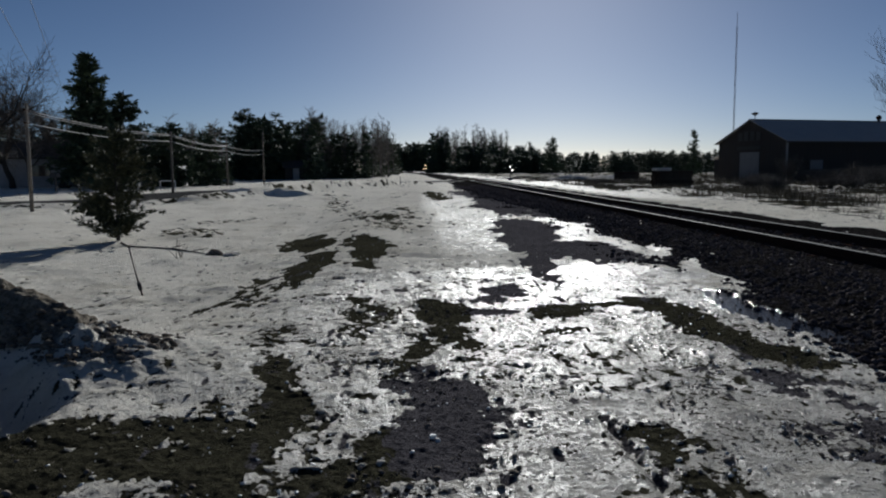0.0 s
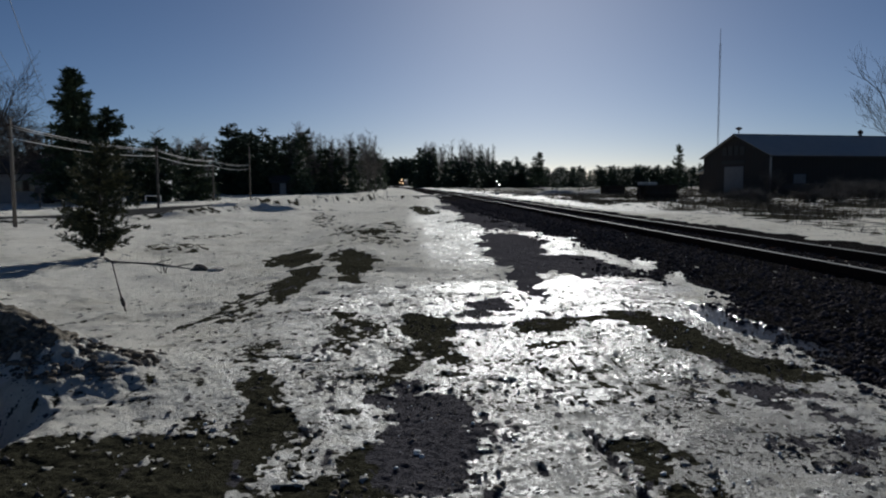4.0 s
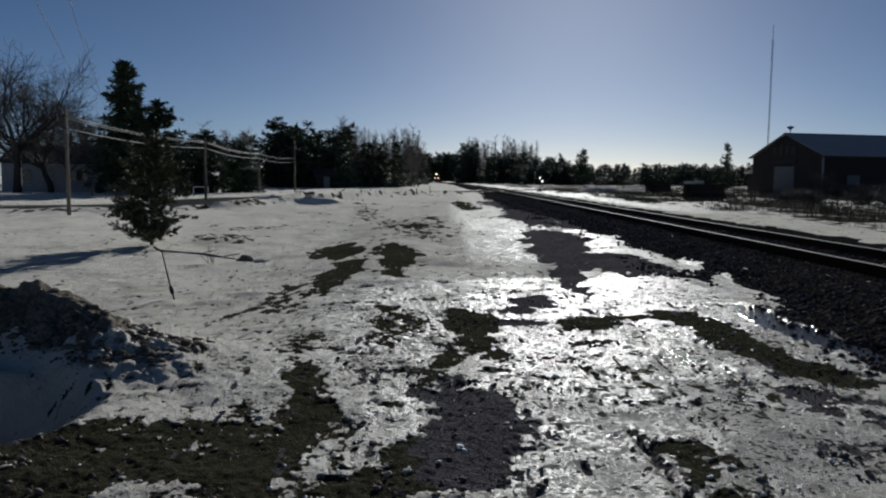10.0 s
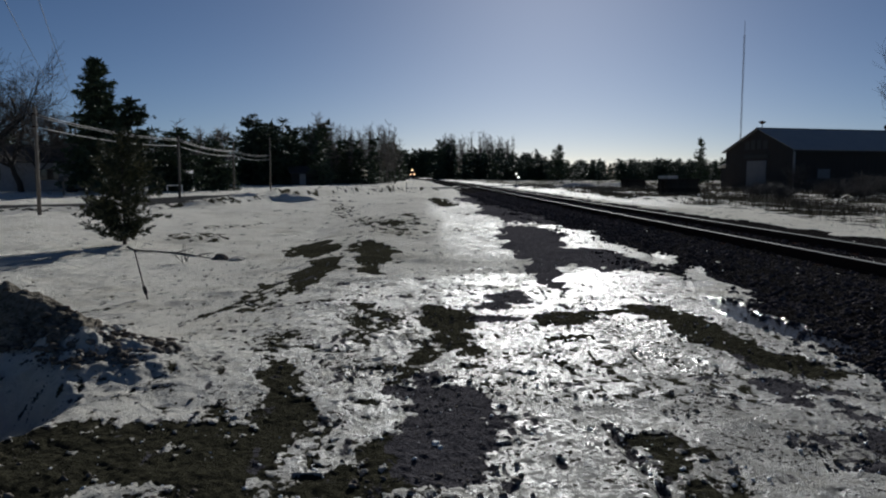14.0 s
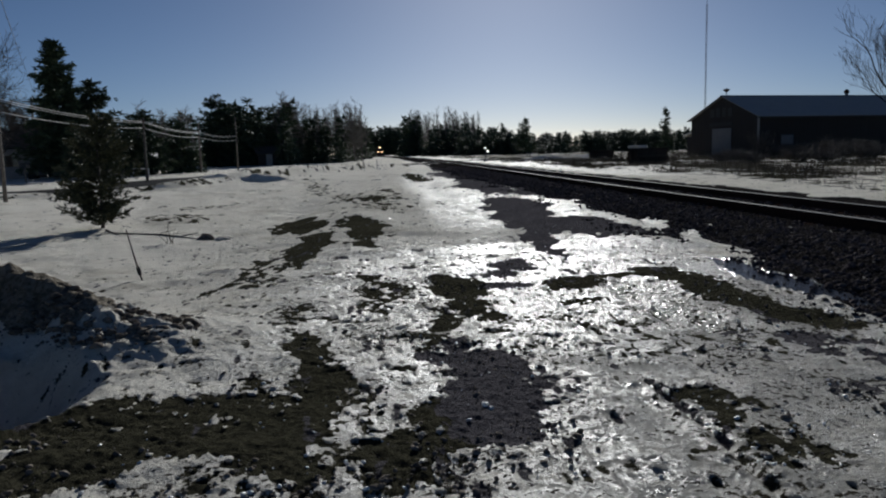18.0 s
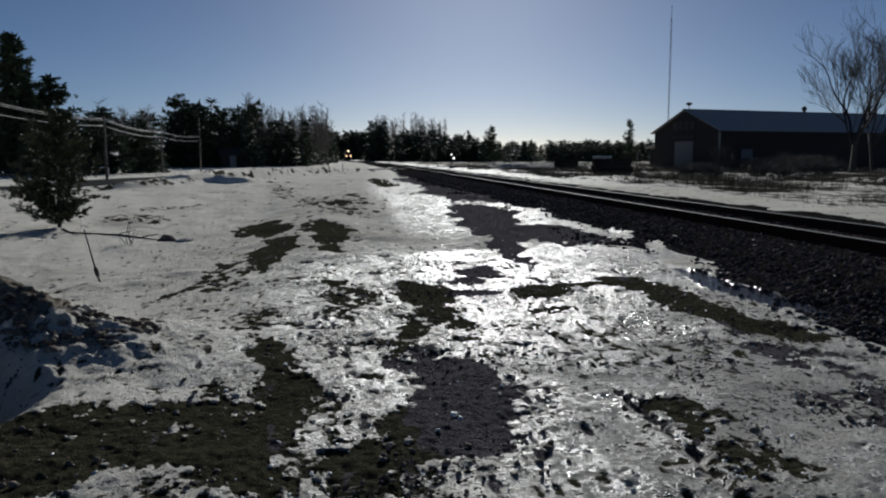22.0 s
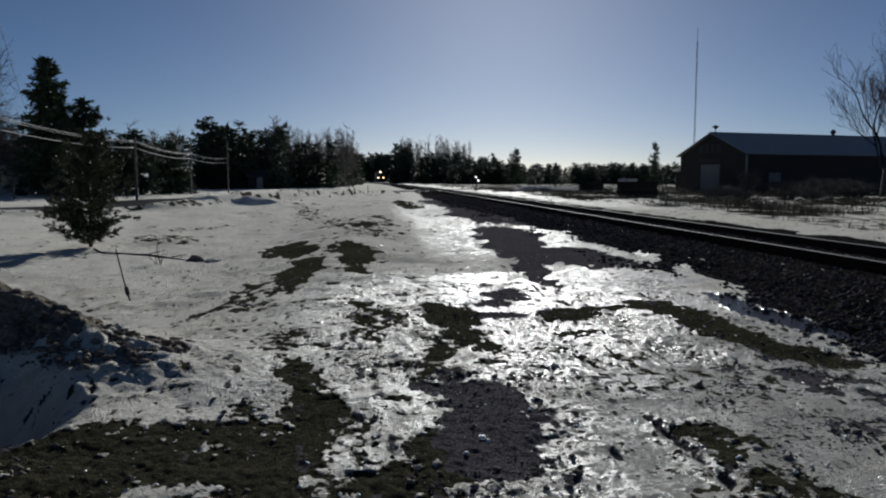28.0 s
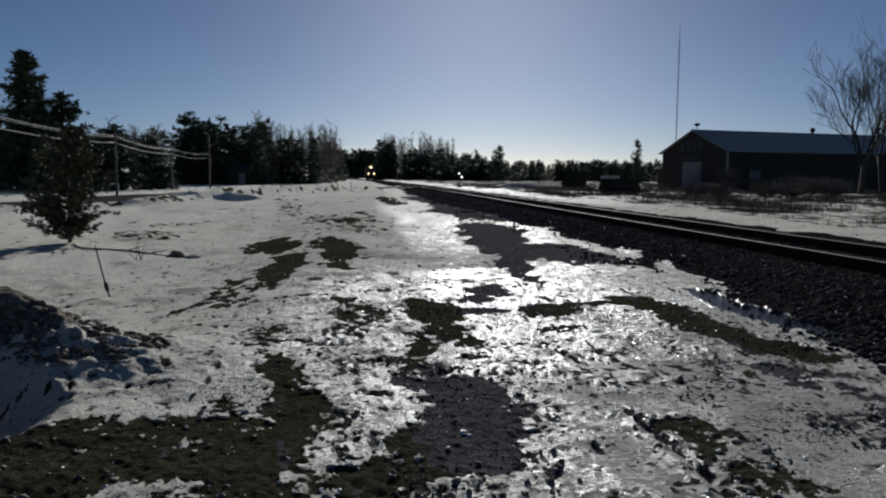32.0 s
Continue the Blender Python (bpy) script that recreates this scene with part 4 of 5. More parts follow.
def conifer(name, x, y, tall, spread, seed, label, material=NEEDLE, z=None, **more):
    z = land_at(x, y) if z is None else z
    tree = thing(name, pose(x, y, z - 0.05), label, "tree")
    v, f, limbs = conifer_parts(tall, spread, seed, **more)
    trunk = Mesh().tube([(0, 0, 0), (0.02, 0, tall * 0.3), (0, 0.02, tall * 0.65), (0, 0, tall * 0.97)], [tall * 0.018, tall * 0.014, tall * 0.008, tall * 0.002], 8)
    part("trunk", trunk, BARK, tree, "grey-brown bark", True)
    wood = Mesh()
    for a, b in limbs:
        wood.tube([a, (a + b) / 2, b], [tall * 0.0035, tall * 0.0025, tall * 0.001], 4, False)
    tagged(part("branchwork", wood, BARK, tree), kind="stuff")
    part("crown", fast_mesh("crown", v, f, material), None, tree, "dark green needles")
    return tree


def bare_branches(tall, seed, levels=5, fork=3, spread=0.55, trunk_share=0.3, r0=None, reach=0.72, lift=0.25):
    """Runs of (points, radii) for a leafless tree; the first is the trunk."""
    rng = np.random.default_rng(seed)
    runs = []
    r0 = r0 or tall * 0.017

    def grow(start, way, length, radius, level):
        p, pts = start.copy(), [start.copy()]
        steps = 4 if level < 3 else 3
        d = way.copy()
        for _ in range(steps):
            d = d + rng.normal(0, 0.13, 3) + np.array([0, 0, lift * 0.12])
            d /= np.linalg.norm(d)
            p = p + d * length / steps
            pts.append(p.copy())
        end = radius * (0.62 if level < levels else 0.3)
        runs.append((np.array(pts), np.linspace(radius, end, len(pts)), level))
        if level >= levels:
            return
        kids = fork + (1 if rng.uniform() < 0.4 else 0) + (1 if level == 0 else 0)
        for k in range(kids):
            s = rng.uniform(0.2, 1.0) if k else 1.0
            at = pts[0] + (pts[-1] - pts[0]) * s if level else pts[0] + (pts[-1] - pts[0]) * rng.uniform(0.55, 1.0)
            out = rng.normal(0, 1, 3)
            out -= out.dot(d) * d
            out /= np.linalg.norm(out) + 1e-9
            nd = d + out * spread * rng.uniform(0.6, 1.3) + np.array([0, 0, lift * 0.4])
            nd /= np.linalg.norm(nd)
            grow(at, nd, length * reach * rng.uniform(0.75, 1.15) if level else tall * rng.uniform(0.26, 0.36), end * rng.uniform(0.55, 0.85) if k else end * 0.9, level + 1)

    grow(np.zeros(3), np.array([0, 0, 1.0]), tall * trunk_share, r0, 0)
    return runs


def bare_tree(name, x, y, tall, seed, label, least=0.006, material=TWIG, **more):
    tree = thing(name, pose(x, y, land_at(x, y) - 0.05), label, "tree")
    runs = bare_branches(tall, seed, **more)
    trunk, limbs, twigs = Mesh(), Mesh(), Mesh()
    for pts, rad, level in runs:
        (trunk if level == 0 else limbs if level <= 2 else twigs).tube(pts, np.maximum(rad, least), 8 if level == 0 else 5 if level <= 2 else 3, level <= 2)
    part("trunk", trunk, BARK, tree, "grey bark", True)
    tagged(part("branchwork", limbs, BARK, tree), kind="stuff")
    tagged(part("twig_crown", twigs, material, tree, "leafless twigs"), kind="stuff")
    return tree


def wood_of(name, spots, shapes, material, label, seed):
    """Many trees far off, joined; spots are rows of x, y, height, width."""
    rng = np.random.default_rng(seed)
    vs, fs, n = [], [], 0
    for x, y, tall, wide in spots:
        v, f = shapes[rng.integers(len(shapes))]
        w = rng.uniform(0, 2 * np.pi)
        c, s = math.cos(w), math.sin(w)
        p = np.stack([(v[:, 0] * c - v[:, 1] * s) * wide + x, (v[:, 0] * s + v[:, 1] * c) * wide + y, v[:, 2] * tall + 0.1], -1)
        vs.append(p)
        fs.append(f + n)
        n += len(v)
    return tagged(new(name, fast_mesh(name, np.concatenate(vs), np.concatenate(fs), material)), label, "woods", kind="stuff")


def far_conifer_shape(seed, levels=13):
    v, f, limbs = conifer_parts(1.0, 0.2, seed, levels=levels, gappy=0.12, base=0.0, tip=0.85, size=0.095, per=3)
    t = Mesh().tube([(0, 0, 0), (0, 0, 0.95)], [0.012, 0.002], 3, False)
    tv = t.v[0]
    tf = np.array([q for a, b, c, d in t.f[0] for q in ((a, b, c), (a, c, d))])
    return np.concatenate([v, tv]), np.concatenate([f, tf + len(v)])


def far_bare_shape(seed):
    """A slim leafless aspen: one leader with many short rising side branches."""
    rng = np.random.default_rng(seed)
    m = Mesh()
    h = np.linspace(0, 1, 6)
    lead = np.stack([np.cumsum(rng.normal(0, 0.010, 6)), np.cumsum(rng.normal(0, 0.010, 6)), h], -1)
    m.tube(lead, np.linspace(0.008, 0.0016, 6), 3, False)
    for _ in range(40):
        s = rng.uniform(0.28, 0.98)
        at = np.array([np.interp(s, h, lead[:, 0]), np.interp(s, h, lead[:, 1]), s])
        w = rng.uniform(0, 2 * np.pi)
        d = np.array([math.cos(w), math.sin(w), rng.uniform(0.9, 1.9)])
        d *= (0.05 + 0.17 * (1 - s) ** 0.8) * rng.uniform(0.6, 1.2) / np.linalg.norm(d)
        m.tube([at, at + d], [0.0028, 0.0014], 3, False)
        for _ in range(4):
            q = at + d * rng.uniform(0.25, 1)
            e = d * rng.uniform(0.3, 0.6) + rng.normal(0, 0.018, 3)
            m.tube([q, q + e], [0.0016, 0.001], 3, False)
    v = np.concatenate(m.v)
    f = np.array([q for fs in m.f for a, b, c, d in fs for q in ((a, b, c), (a, c, d))])
    return v, f


def build_woods():
    rng = np.random.default_rng(31)
    firs = [far_conifer_shape(s) for s in range(40, 45)]
    bares = [far_bare_shape(s) for s in range(50, 56)]
    f_spots, b_spots = [], []

    def stand(spots, count, b0, b1, y0, y1, h0, h1, w0=1.0, w1=1.0):
        """Trees between two bearings (x over y) and two depths."""
        for _ in range(count):
            y = rng.uniform(y0, y1)
            x = y * rng.uniform(b0, b1)
            t = rng.uniform(h0, h1)
            spots.append((x, y, t, t * rng.uniform(w0, w1)))
    # behind the road, conifers then leafless aspens up to the gap
    stand(f_spots, 60, -0.27, -0.12, 112, 150, 6.0, 10.0, 1.0, 1.5)
    stand(f_spots, 40, -0.13, -0.035, 125, 190, 5.0, 8.5, 1.0, 1.6)
    stand(b_spots, 130, -0.135, -0.03, 125, 180, 7.5, 11.0, 0.7, 1.05)
    stand(b_spots, 8, -0.135, -0.12, 118, 130, 9.5, 11.4, 1.0, 1.4)
    stand(b_spots, 40, -0.04, -0.022, 190, 330, 8, 12, 1.0, 1.5)
    stand(f_spots, 30, -0.045, -0.022, 200, 340, 6, 10, 1.1, 1.6)
    stand(f_spots, 70, -0.55, -0.27, 95, 130, 5.0, 8.0, 1.2, 1.8)
    stand(b_spots, 40, -0.42, -0.24, 90, 120, 5.5, 8.0, 1.2, 1.8)
    # the far side of the gap, right of the bend
    stand(b_spots, 110, 0.030, 0.125, 300, 390, 13, 20.0, 0.7, 1.0)
    stand(f_spots, 90, 0.028, 0.16, 290, 360, 7, 12, 0.9, 1.5)
    stand(f_spots, 14, 0.026, 0.05, 300, 330, 12, 16, 1.0, 1.4)
    # behind the bend, closing the gap
    stand(f_spots, 100, -0.03, 0.045, 600, 660, 15, 23, 1.2, 1.8)
    # the long dark wood across the open ground on the far side
    stand(f_spots, 820, 0.11, 0.72, 250, 345, 4.4, 7.6, 1.2, 2.1)
    stand(f_spots, 90, 0.10, 0.17, 250, 330, 5.0, 8.2, 1.2, 2.1)
    stand(b_spots, 120, 0.13, 0.72, 280, 340, 5.5, 8.6, 0.9, 1.3)
    wood_of("far_conifers", f_spots, firs, NEEDLE, "dark spruce and fir woods along the horizon", 32)
    wood_of("leafless_woods", b_spots, bares, PALE_TWIG, "pale leafless aspens standing behind the snow bank", 33)


build_woods()
conifer("spruce", -25.65, 62.0, 10.6, 2.9, 61, "tall dark spruce with ragged open crown", levels=38, gappy=0.2, base=0.08, tip=0.72, size=0.50, per=12, wild=0.45)
conifer("pine", -23.8, 64.0, 7.7, 2.5, 62, "dark bushy pine beside a taller spruce", levels=22, gappy=0.2, base=0.08, tip=0.55, size=0.44, per=11, bulge=0.3)
conifer("pine", -20.75, 67.0, 5.55, 2.3, 63, "low dark pine behind the road", levels=16, gappy=0.2, base=0.05, tip=0.6, size=0.34, per=9, bulge=0.3)
conifer("pine", -24.2, 112.0, 10.2, 3.6, 64, "broad round-topped dark pine before the woods", levels=20, gappy=0.12, base=0.1, tip=0.42, size=0.45, per=9, bulge=0.45)
for k, (x, y, h) in enumerate(((-28.6, 70.0, 5.6), (-27.0, 68.5, 6.2), (-22.6, 69.5, 5.3), (-19.4, 73.0, 4.6), (-30.4, 72.0, 5.2))):
    conifer("pine", x, y, h, 2.0, 130 + k, "low dark pine filling the gap behind the road", levels=15, gappy=0.12, base=0.02, tip=0.55, size=0.4, per=8, bulge=0.3)
conifer("spruce", -23.2, 118.0, 9.4, 1.5, 91, "narrow dark spruce at the edge of the woods", levels=20, gappy=0.1, base=0.03, tip=0.8, size=0.36, per=8)
conifer("spruce", -21.9, 118.5, 9.1, 1.4, 92, "narrow dark spruce at the edge of the woods", levels=20, gappy=0.1, base=0.03, tip=0.8, size=0.36, per=8)
conifer("spruce", -17.7, 120.0, 8.6, 1.7, 93, "dark spruce standing before the leafless woods", levels=18, gappy=0.1, base=0.03, tip=0.8, size=0.36, per=8)
conifer("pine", 40.0, 215.0, 10.2, 3.8, 65, "lone open-crowned pine standing over the far wood", levels=18, gappy=0.32, base=0.15, tip=0.7, size=0.8, per=5)
conifer("spruce", 52.0, 138.0, 8.4, 1.7, 66, "narrow dark spruce behind the barn", levels=20, gappy=0.15, base=0.05, tip=0.8, size=0.5, per=5)
conifer("young_pine", -7.45, 19.3, 2.85, 0.78, 68, "young open-branched pine standing in the snow", YOUNG_NEEDLE, levels=25, gappy=0.30, base=0.07, tip=0.42, size=0.13, per=11, droop=0.28, wild=0.2, bulge=0.35)
bare_tree("bare_tree", -34.2, 61.0, 12.6, 71, "tall leafless oak with spreading limbs by the house", 0.012, levels=5, fork=4, spread=0.95, r0=0.36, reach=0.72, trunk_share=0.30, lift=0.05)
bare_tree("bare_tree", -34.3, 66.5, 11.0, 72, "crooked leafless tree beside the house", 0.012, levels=5, fork=4, spread=0.95, r0=0.28, reach=0.72, lift=0.05)
bare_tree("bare_tree", -31.6, 64.0, 8.8, 73, "small leafless tree near the road", 0.012, levels=5, fork=4, spread=0.85, reach=0.68, lift=0.1)
bare_tree("bare_tree", 42.2, 60.0, 15.8, 74, "leafless tree with upswept limbs before the barn", 0.009, BARK, levels=5, fork=4, spread=0.62, lift=0.55, reach=0.70, trunk_share=0.20, r0=0.26)
bare_tree("bare_tree", 45.2, 61.5, 14.0, 75, "slender leafless tree leaning beside its neighbour", 0.009, BARK, levels=5, fork=3, spread=0.7, lift=0.5, reach=0.72, trunk_share=0.24, r0=0.16)


# ---------------------------------------------------------------- poles and wires
def sag(a, b, drop, n=14):
    s = np.linspace(0, 1, n)[:, None]
    p = np.asarray(a) * (1 - s) + np.asarray(b) * s
    p[:, 2] -= drop * 4 * s[:, 0] * (1 - s[:, 0])
    return p


def build_poles():
    spots = [(-16.3, 33.0, 4.7, 0.29, 0.83), (-15.75, 50.5, 4.15, 0.21, 0.65), (-17.1, 71.0, 4.6, 0.77, 1.24), (-15.1, 78.0, 5.4, 1.78, 2.23)]
    tops = []
    for x, y, tall, upper, lower in spots:
        z = land_at(x, y)
        pole = thing("telephone_pole", pose(x, y, z - 0.1), "short weathered wooden telephone pole beside the road", "pole", "poles along the road")
        part("shaft", Mesh().tube([(0, 0, 0), (0, 0, tall * 0.5), (0, 0, tall - 0.05), (0, 0, tall)], [0.085, 0.075, 0.065, 0.05], 10), POLE_WOOD, pole, "", True)
        for h in (tall - upper, tall - lower):
            arm = part("bracket", Mesh().box((-0.04, -0.2, h - 0.03), (0.04, 0.2, h + 0.03), 0.01), RUST, pole)
            part("insulator", Mesh().lathe((0, 0.16, h + 0.03), [(0.03, 0), (0.045, 0.04), (0.035, 0.09), (0.015, 0.11)], 8), DOOR_PAINT, arm)
        tops.append((x, y, z - 0.1 + tall - upper, z - 0.1 + tall - lower))
    for a, b in zip(tops[:-1], tops[1:]):
        for end, low, r in ((2, 0.0, 0.018), (2, 0.09, 0.014), (3, 0.0, 0.02)):
            p = sag((a[0], a[1], a[end] - low), (b[0], b[1], b[end] - low), 0.22)
            w = new("telephone_wire", Mesh().tube(p, r, 5).data("telephone_wire", WIRE, True))
            tagged(w, "pale sagging telephone cable strung between short poles", "cable", "cables along the road")
    far = thing("power_pole", pose(-39.7, 89.6, 0.1), "tall wooden power pole with a crossarm beyond the house", "pole")
    part("shaft", Mesh().tube([(0, 0, -0.2), (0, 0, 4.5), (0, 0, 8.7)], [0.16, 0.14, 0.11], 10), POLE_WOOD, far, "", True)
    part("crossarm", Mesh().box((-1.0, -0.06, 8.15), (1.0, 0.06, 8.3), 0.01), POLE_WOOD, far)
    for a, b in (((-8.1, 14.0, 9.4), (-39.0, 89.6, 8.4)), ((-9.5, 14.0, 9.4), (-40.4, 89.6, 8.4))):
        w = new("overhead_cable", Mesh().tube(sag(a, b, 0.5, 20), 0.014, 5).data("overhead_cable", DARK_WIRE, True))
        tagged(w, "dark overhead power cable running down to the house", "cable", "overhead cables")


build_poles()


# ---------------------------------------------------------------- barn and mast
def build_barn():
    W, L, EAVE, PEAK = 11.9, 34.0, 4.45, 6.95
    z0 = 0.16
    # local: x along the ridge, away from the track; y across, the corner nearest the camera at 0, 0
    barn = thing("barn", pose(41.35, 82.0, z0, 0, 0, 14), "long dark metal-sided barn with a low grey metal roof", "barn")
    mid = W / 2
    gable = Mesh()
    outline = [(0, 0), (W, 0), (W, EAVE), (mid, PEAK), (0, EAVE)]
    turn_gable = Matrix(((0, 1, 0, 0), (1, 0, 0, 0), (0, 0, 1, 0), (0, 0, 0, 1)))
    gable.prism(outline, 0, 0.2, turn_gable)
    wall_g = part("gable_wall", gable, SIDING, barn, "dark vertical metal siding")
    back_g = Mesh().prism(outline, L - 0.2, L, turn_gable)
    part("gable_wall", back_g, SIDING, barn)
    front = part("side_wall", Mesh().box((0.2, 0, 0), (L - 0.2, 0.2, EAVE)), SIDING, barn, "dark vertical metal siding")
    part("side_wall", Mesh().box((0.2, W - 0.2, 0), (L - 0.2, W, EAVE)), SIDING, barn)
    ribs = Mesh()
    for k in range(int(L / 0.6)):
        ribs.box((0.3 + 0.6 * k, -0.012, 0.05), (0.36 + 0.6 * k, 0, EAVE - 0.05))
    tagged(part("siding_ribs", ribs, SIDING, front), kind="stuff")
    ribs = Mesh()
    for k in range(int(W / 0.6)):
        yy = 0.3 + 0.6 * k
        ribs.box((-0.012, yy, 0.05), (0, yy + 0.06, EAVE + (PEAK - EAVE) * (1 - abs(yy - mid) / mid) - 0.15))
    tagged(part("siding_ribs", ribs, SIDING, wall_g), kind="stuff")
    pitch = math.atan2(PEAK - EAVE, mid)
    run = mid / math.cos(pitch) + 0.45
    for s in (0, 1):
        m = pose(-0.4, mid, PEAK + 0.03, -math.degrees(pitch) if s else math.degrees(pitch), 0, 0)
        slab = Mesh().box((0, 0 if s else -run, 0), (L + 0.8, run if s else 0, 0.07), 0, m)
        roof = part("roof_slope", slab, ROOF_METAL, barn, "grey corrugated metal roofing")
    part("ridge_cap", Mesh().prism([(-0.25, -0.02), (0, 0.11), (0.25, -0.02), (0, 0.06)], -0.4, L + 0.4, Matrix.Translation((0, mid, PEAK + 0.07)) @ turn_gable), ROOF_METAL, barn)
    part("corner_trim", Mesh().box((-0.06, -0.05, 0), (0.12, 0.0, EAVE), 0.01).box((-0.06, 0.0, 0), (0.0, 0.14, EAVE), 0.01), TRIM, barn, "pale corner trim")
    part("fascia", Mesh().box((-0.42, -0.42, EAVE - 0.30), (L + 0.4, -0.38, EAVE - 0.14)), DULL, barn)
    # overhead door in the gable with a pale lintel, and loft panels above it
    door = part("overhead_door", Mesh().box((-0.09, 4.4, 0.1), (-0.02, 7.8, 3.25), 0.02), DOOR_PAINT, wall_g, "grey overhead door")
    part("lintel", Mesh().box((-0.14, 4.1, 3.55), (-0.03, 8.3, 3.95), 0.02), DULL, wall_g, "pale boarded lintel")
    for k in range(4):
        part("loft_panel", Mesh().box((-0.10, 4.25 + 1.05 * k, 4.6), (-0.03, 5.05 + 1.05 * k, 5.75 - 0.12 * abs(k - 1.5)), 0.02), DULL, wall_g, "pale loft panel")
    win = part("window_frame", Mesh().box((3.0, -0.09, 1.1), (4.9, -0.0, 2.35), 0.02), DULL, front, "pale shuttered window")
    part("pane", Mesh().box((3.12, -0.1, 1.22), (4.78, -0.092, 2.23)), DOOR_PAINT, win)
    # lean-to on the far side
    lean = thing("lean_to", barn.matrix_basis @ pose(2.0, W, 0), "small lean-to with a snow-covered roof behind the barn", "shed")
    part("wall", Mesh().box((0, 0.02, 0), (7, 3.6, 2.5)), SIDING, lean)
    part("roof", Mesh().box((-0.3, -0.1, 0), (7.3, 4.1, 0.16), 0.03, pose(0, 0, 3.45, -13)), SNOW, lean, "snow-covered roof")
    # siren on a short post at the gable's peak
    siren = thing("siren", barn.matrix_basis @ pose(0.4, mid, PEAK + 0.1), "dark siren on a short post at the barn's gable peak", "siren")
    part("post", Mesh().tube([(0, 0, -0.05), (0, 0, 0.5)], 0.05, 8), GALV, siren)
    part("horn", Mesh().lathe((0, 0, 0.45), [(0.1, 0), (0.36, 0.2), (0.42, 0.27), (0.38, 0.32), (0.16, 0.35), (0.08, 0.42)], 14), RUST, siren, "dark flared horn")
    vent = thing("roof_vent", barn.matrix_basis @ pose(18.6, mid, PEAK + 0.1), "small dark turbine vent on the barn ridge", "vent")
    part("base", Mesh().lathe((0, 0, -0.1), [(0.2, 0), (0.2, 0.4)], 10), GALV, vent)
    part("cap", Mesh().lathe((0, 0, 0.3), [(0.3, 0), (0.34, 0.2), (0.2, 0.42), (0.05, 0.5)], 12), RUST, vent)
    return barn


build_barn()


def build_mast():
    x, y = 43.0, 100.0
    mast = thing("radio_mast", pose(x, y, 0.1), "tall slender lattice radio mast behind the barn", "mast")
    tall = 20.0
    legs = [(0.10 * math.cos(a), 0.10 * math.sin(a)) for a in (0, 2.094, 4.189)]
    for lx, ly in legs:
        part("leg", Mesh().tube([(lx, ly, 0), (lx, ly, tall)], 0.018, 6), GALV, mast)
    brace = Mesh()
    k, z = 0, 0.0
    while z < tall - 0.5:
        for i in range(3):
            a, b = legs[i], legs[(i + 1) % 3]
            brace.tube([(*a, z), (*b, z + 0.45)], 0.008, 4, False)
        z += 0.45
    tagged(part("lattice_bracing", brace, GALV, mast), kind="stuff")
    part("whip_aerial", Mesh().tube([(0, 0, tall - 0.3), (0, 0, tall + 1.8)], 0.03, 6), GALV, mast)
    part("foot", Mesh().box((-0.4, -0.4, -0.1), (0.4, 0.4, 0.15), 0.03), DOOR_PAINT, mast)


build_mast()


# ---------------------------------------------------------------- houses, car and small things beyond the road
def house(name, m, length, depth, wall_h, rise, label, openings, wall=HOUSE_WALL, roofing=SHINGLE):
    h = thing(name, m, label, "house" if length > 5 else "shed")
    part("wall", Mesh().box((0, 0, 0), (length, depth, wall_h)), wall, h)
    for s in (0, 1):
        x = 0 if s == 0 else length - 0.15
        part("gable", Mesh().prism([(0, wall_h), (depth, wall_h), (depth / 2, wall_h + rise)], x, x + 0.15, Matrix(((0, 1, 0, 0), (1, 0, 0, 0), (0, 0, 1, 0), (0, 0, 0, 1)))), wall, h)
    a = math.atan2(rise, depth / 2)
    run = depth / 2 / math.cos(a) + 0.35
    for s in (0, 1):
        mm = pose(-0.3, depth / 2, wall_h + rise + 0.02, -math.degrees(a) if s else math.degrees(a))
        part("roof_slope", Mesh().box((0, 0 if s else -run, 0), (length + 0.6, run if s else 0, 0.12), 0.0, mm), roofing, h)
    for kind, x0, x1, z0, z1 in openings:
        if kind == "door":
            part("door", Mesh().box((x0, -0.06, z0), (x1, 0.0, z1), 0.01), TRIM, h)
        else:
            f = part("window", Mesh().box((x0, -0.06, z0), (x1, 0.0, z1), 0.01), TRIM, h)
            part("pane", Mesh().box((x0 + 0.07, -0.075, z0 + 0.07), (x1 - 0.07, -0.062, z1 - 0.07)), GLASS, f)
    return h


house("house", pose(-39.5, 68.0, 0.1, 0, 0, 8), 9.0, 7.0, 2.7, 1.5, "low pale-sided house in the shade of bare trees", [("window", 1.0, 2.6, 1.0, 2.1), ("door", 3.6, 4.5, 0.1, 2.15), ("window", 5.6, 7.4, 1.0, 2.1)])
house("garage", pose(-25.4, 72.0, 0.1, 0, 0, 4), 3.2, 4.5, 2.4, 0.9, "small pale garage half hidden by pines", [("door", 0.5, 2.7, 0.05, 2.1)])
house("shed", pose(-18.6, 112.0, 0.1, 0, 0, 20), 3.4, 3.0, 1.9, 0.9, "small shed with a snow-dusted roof before the woods", [("door", 1.2, 2.1, 0.05, 1.8)], SIDING, DULL)


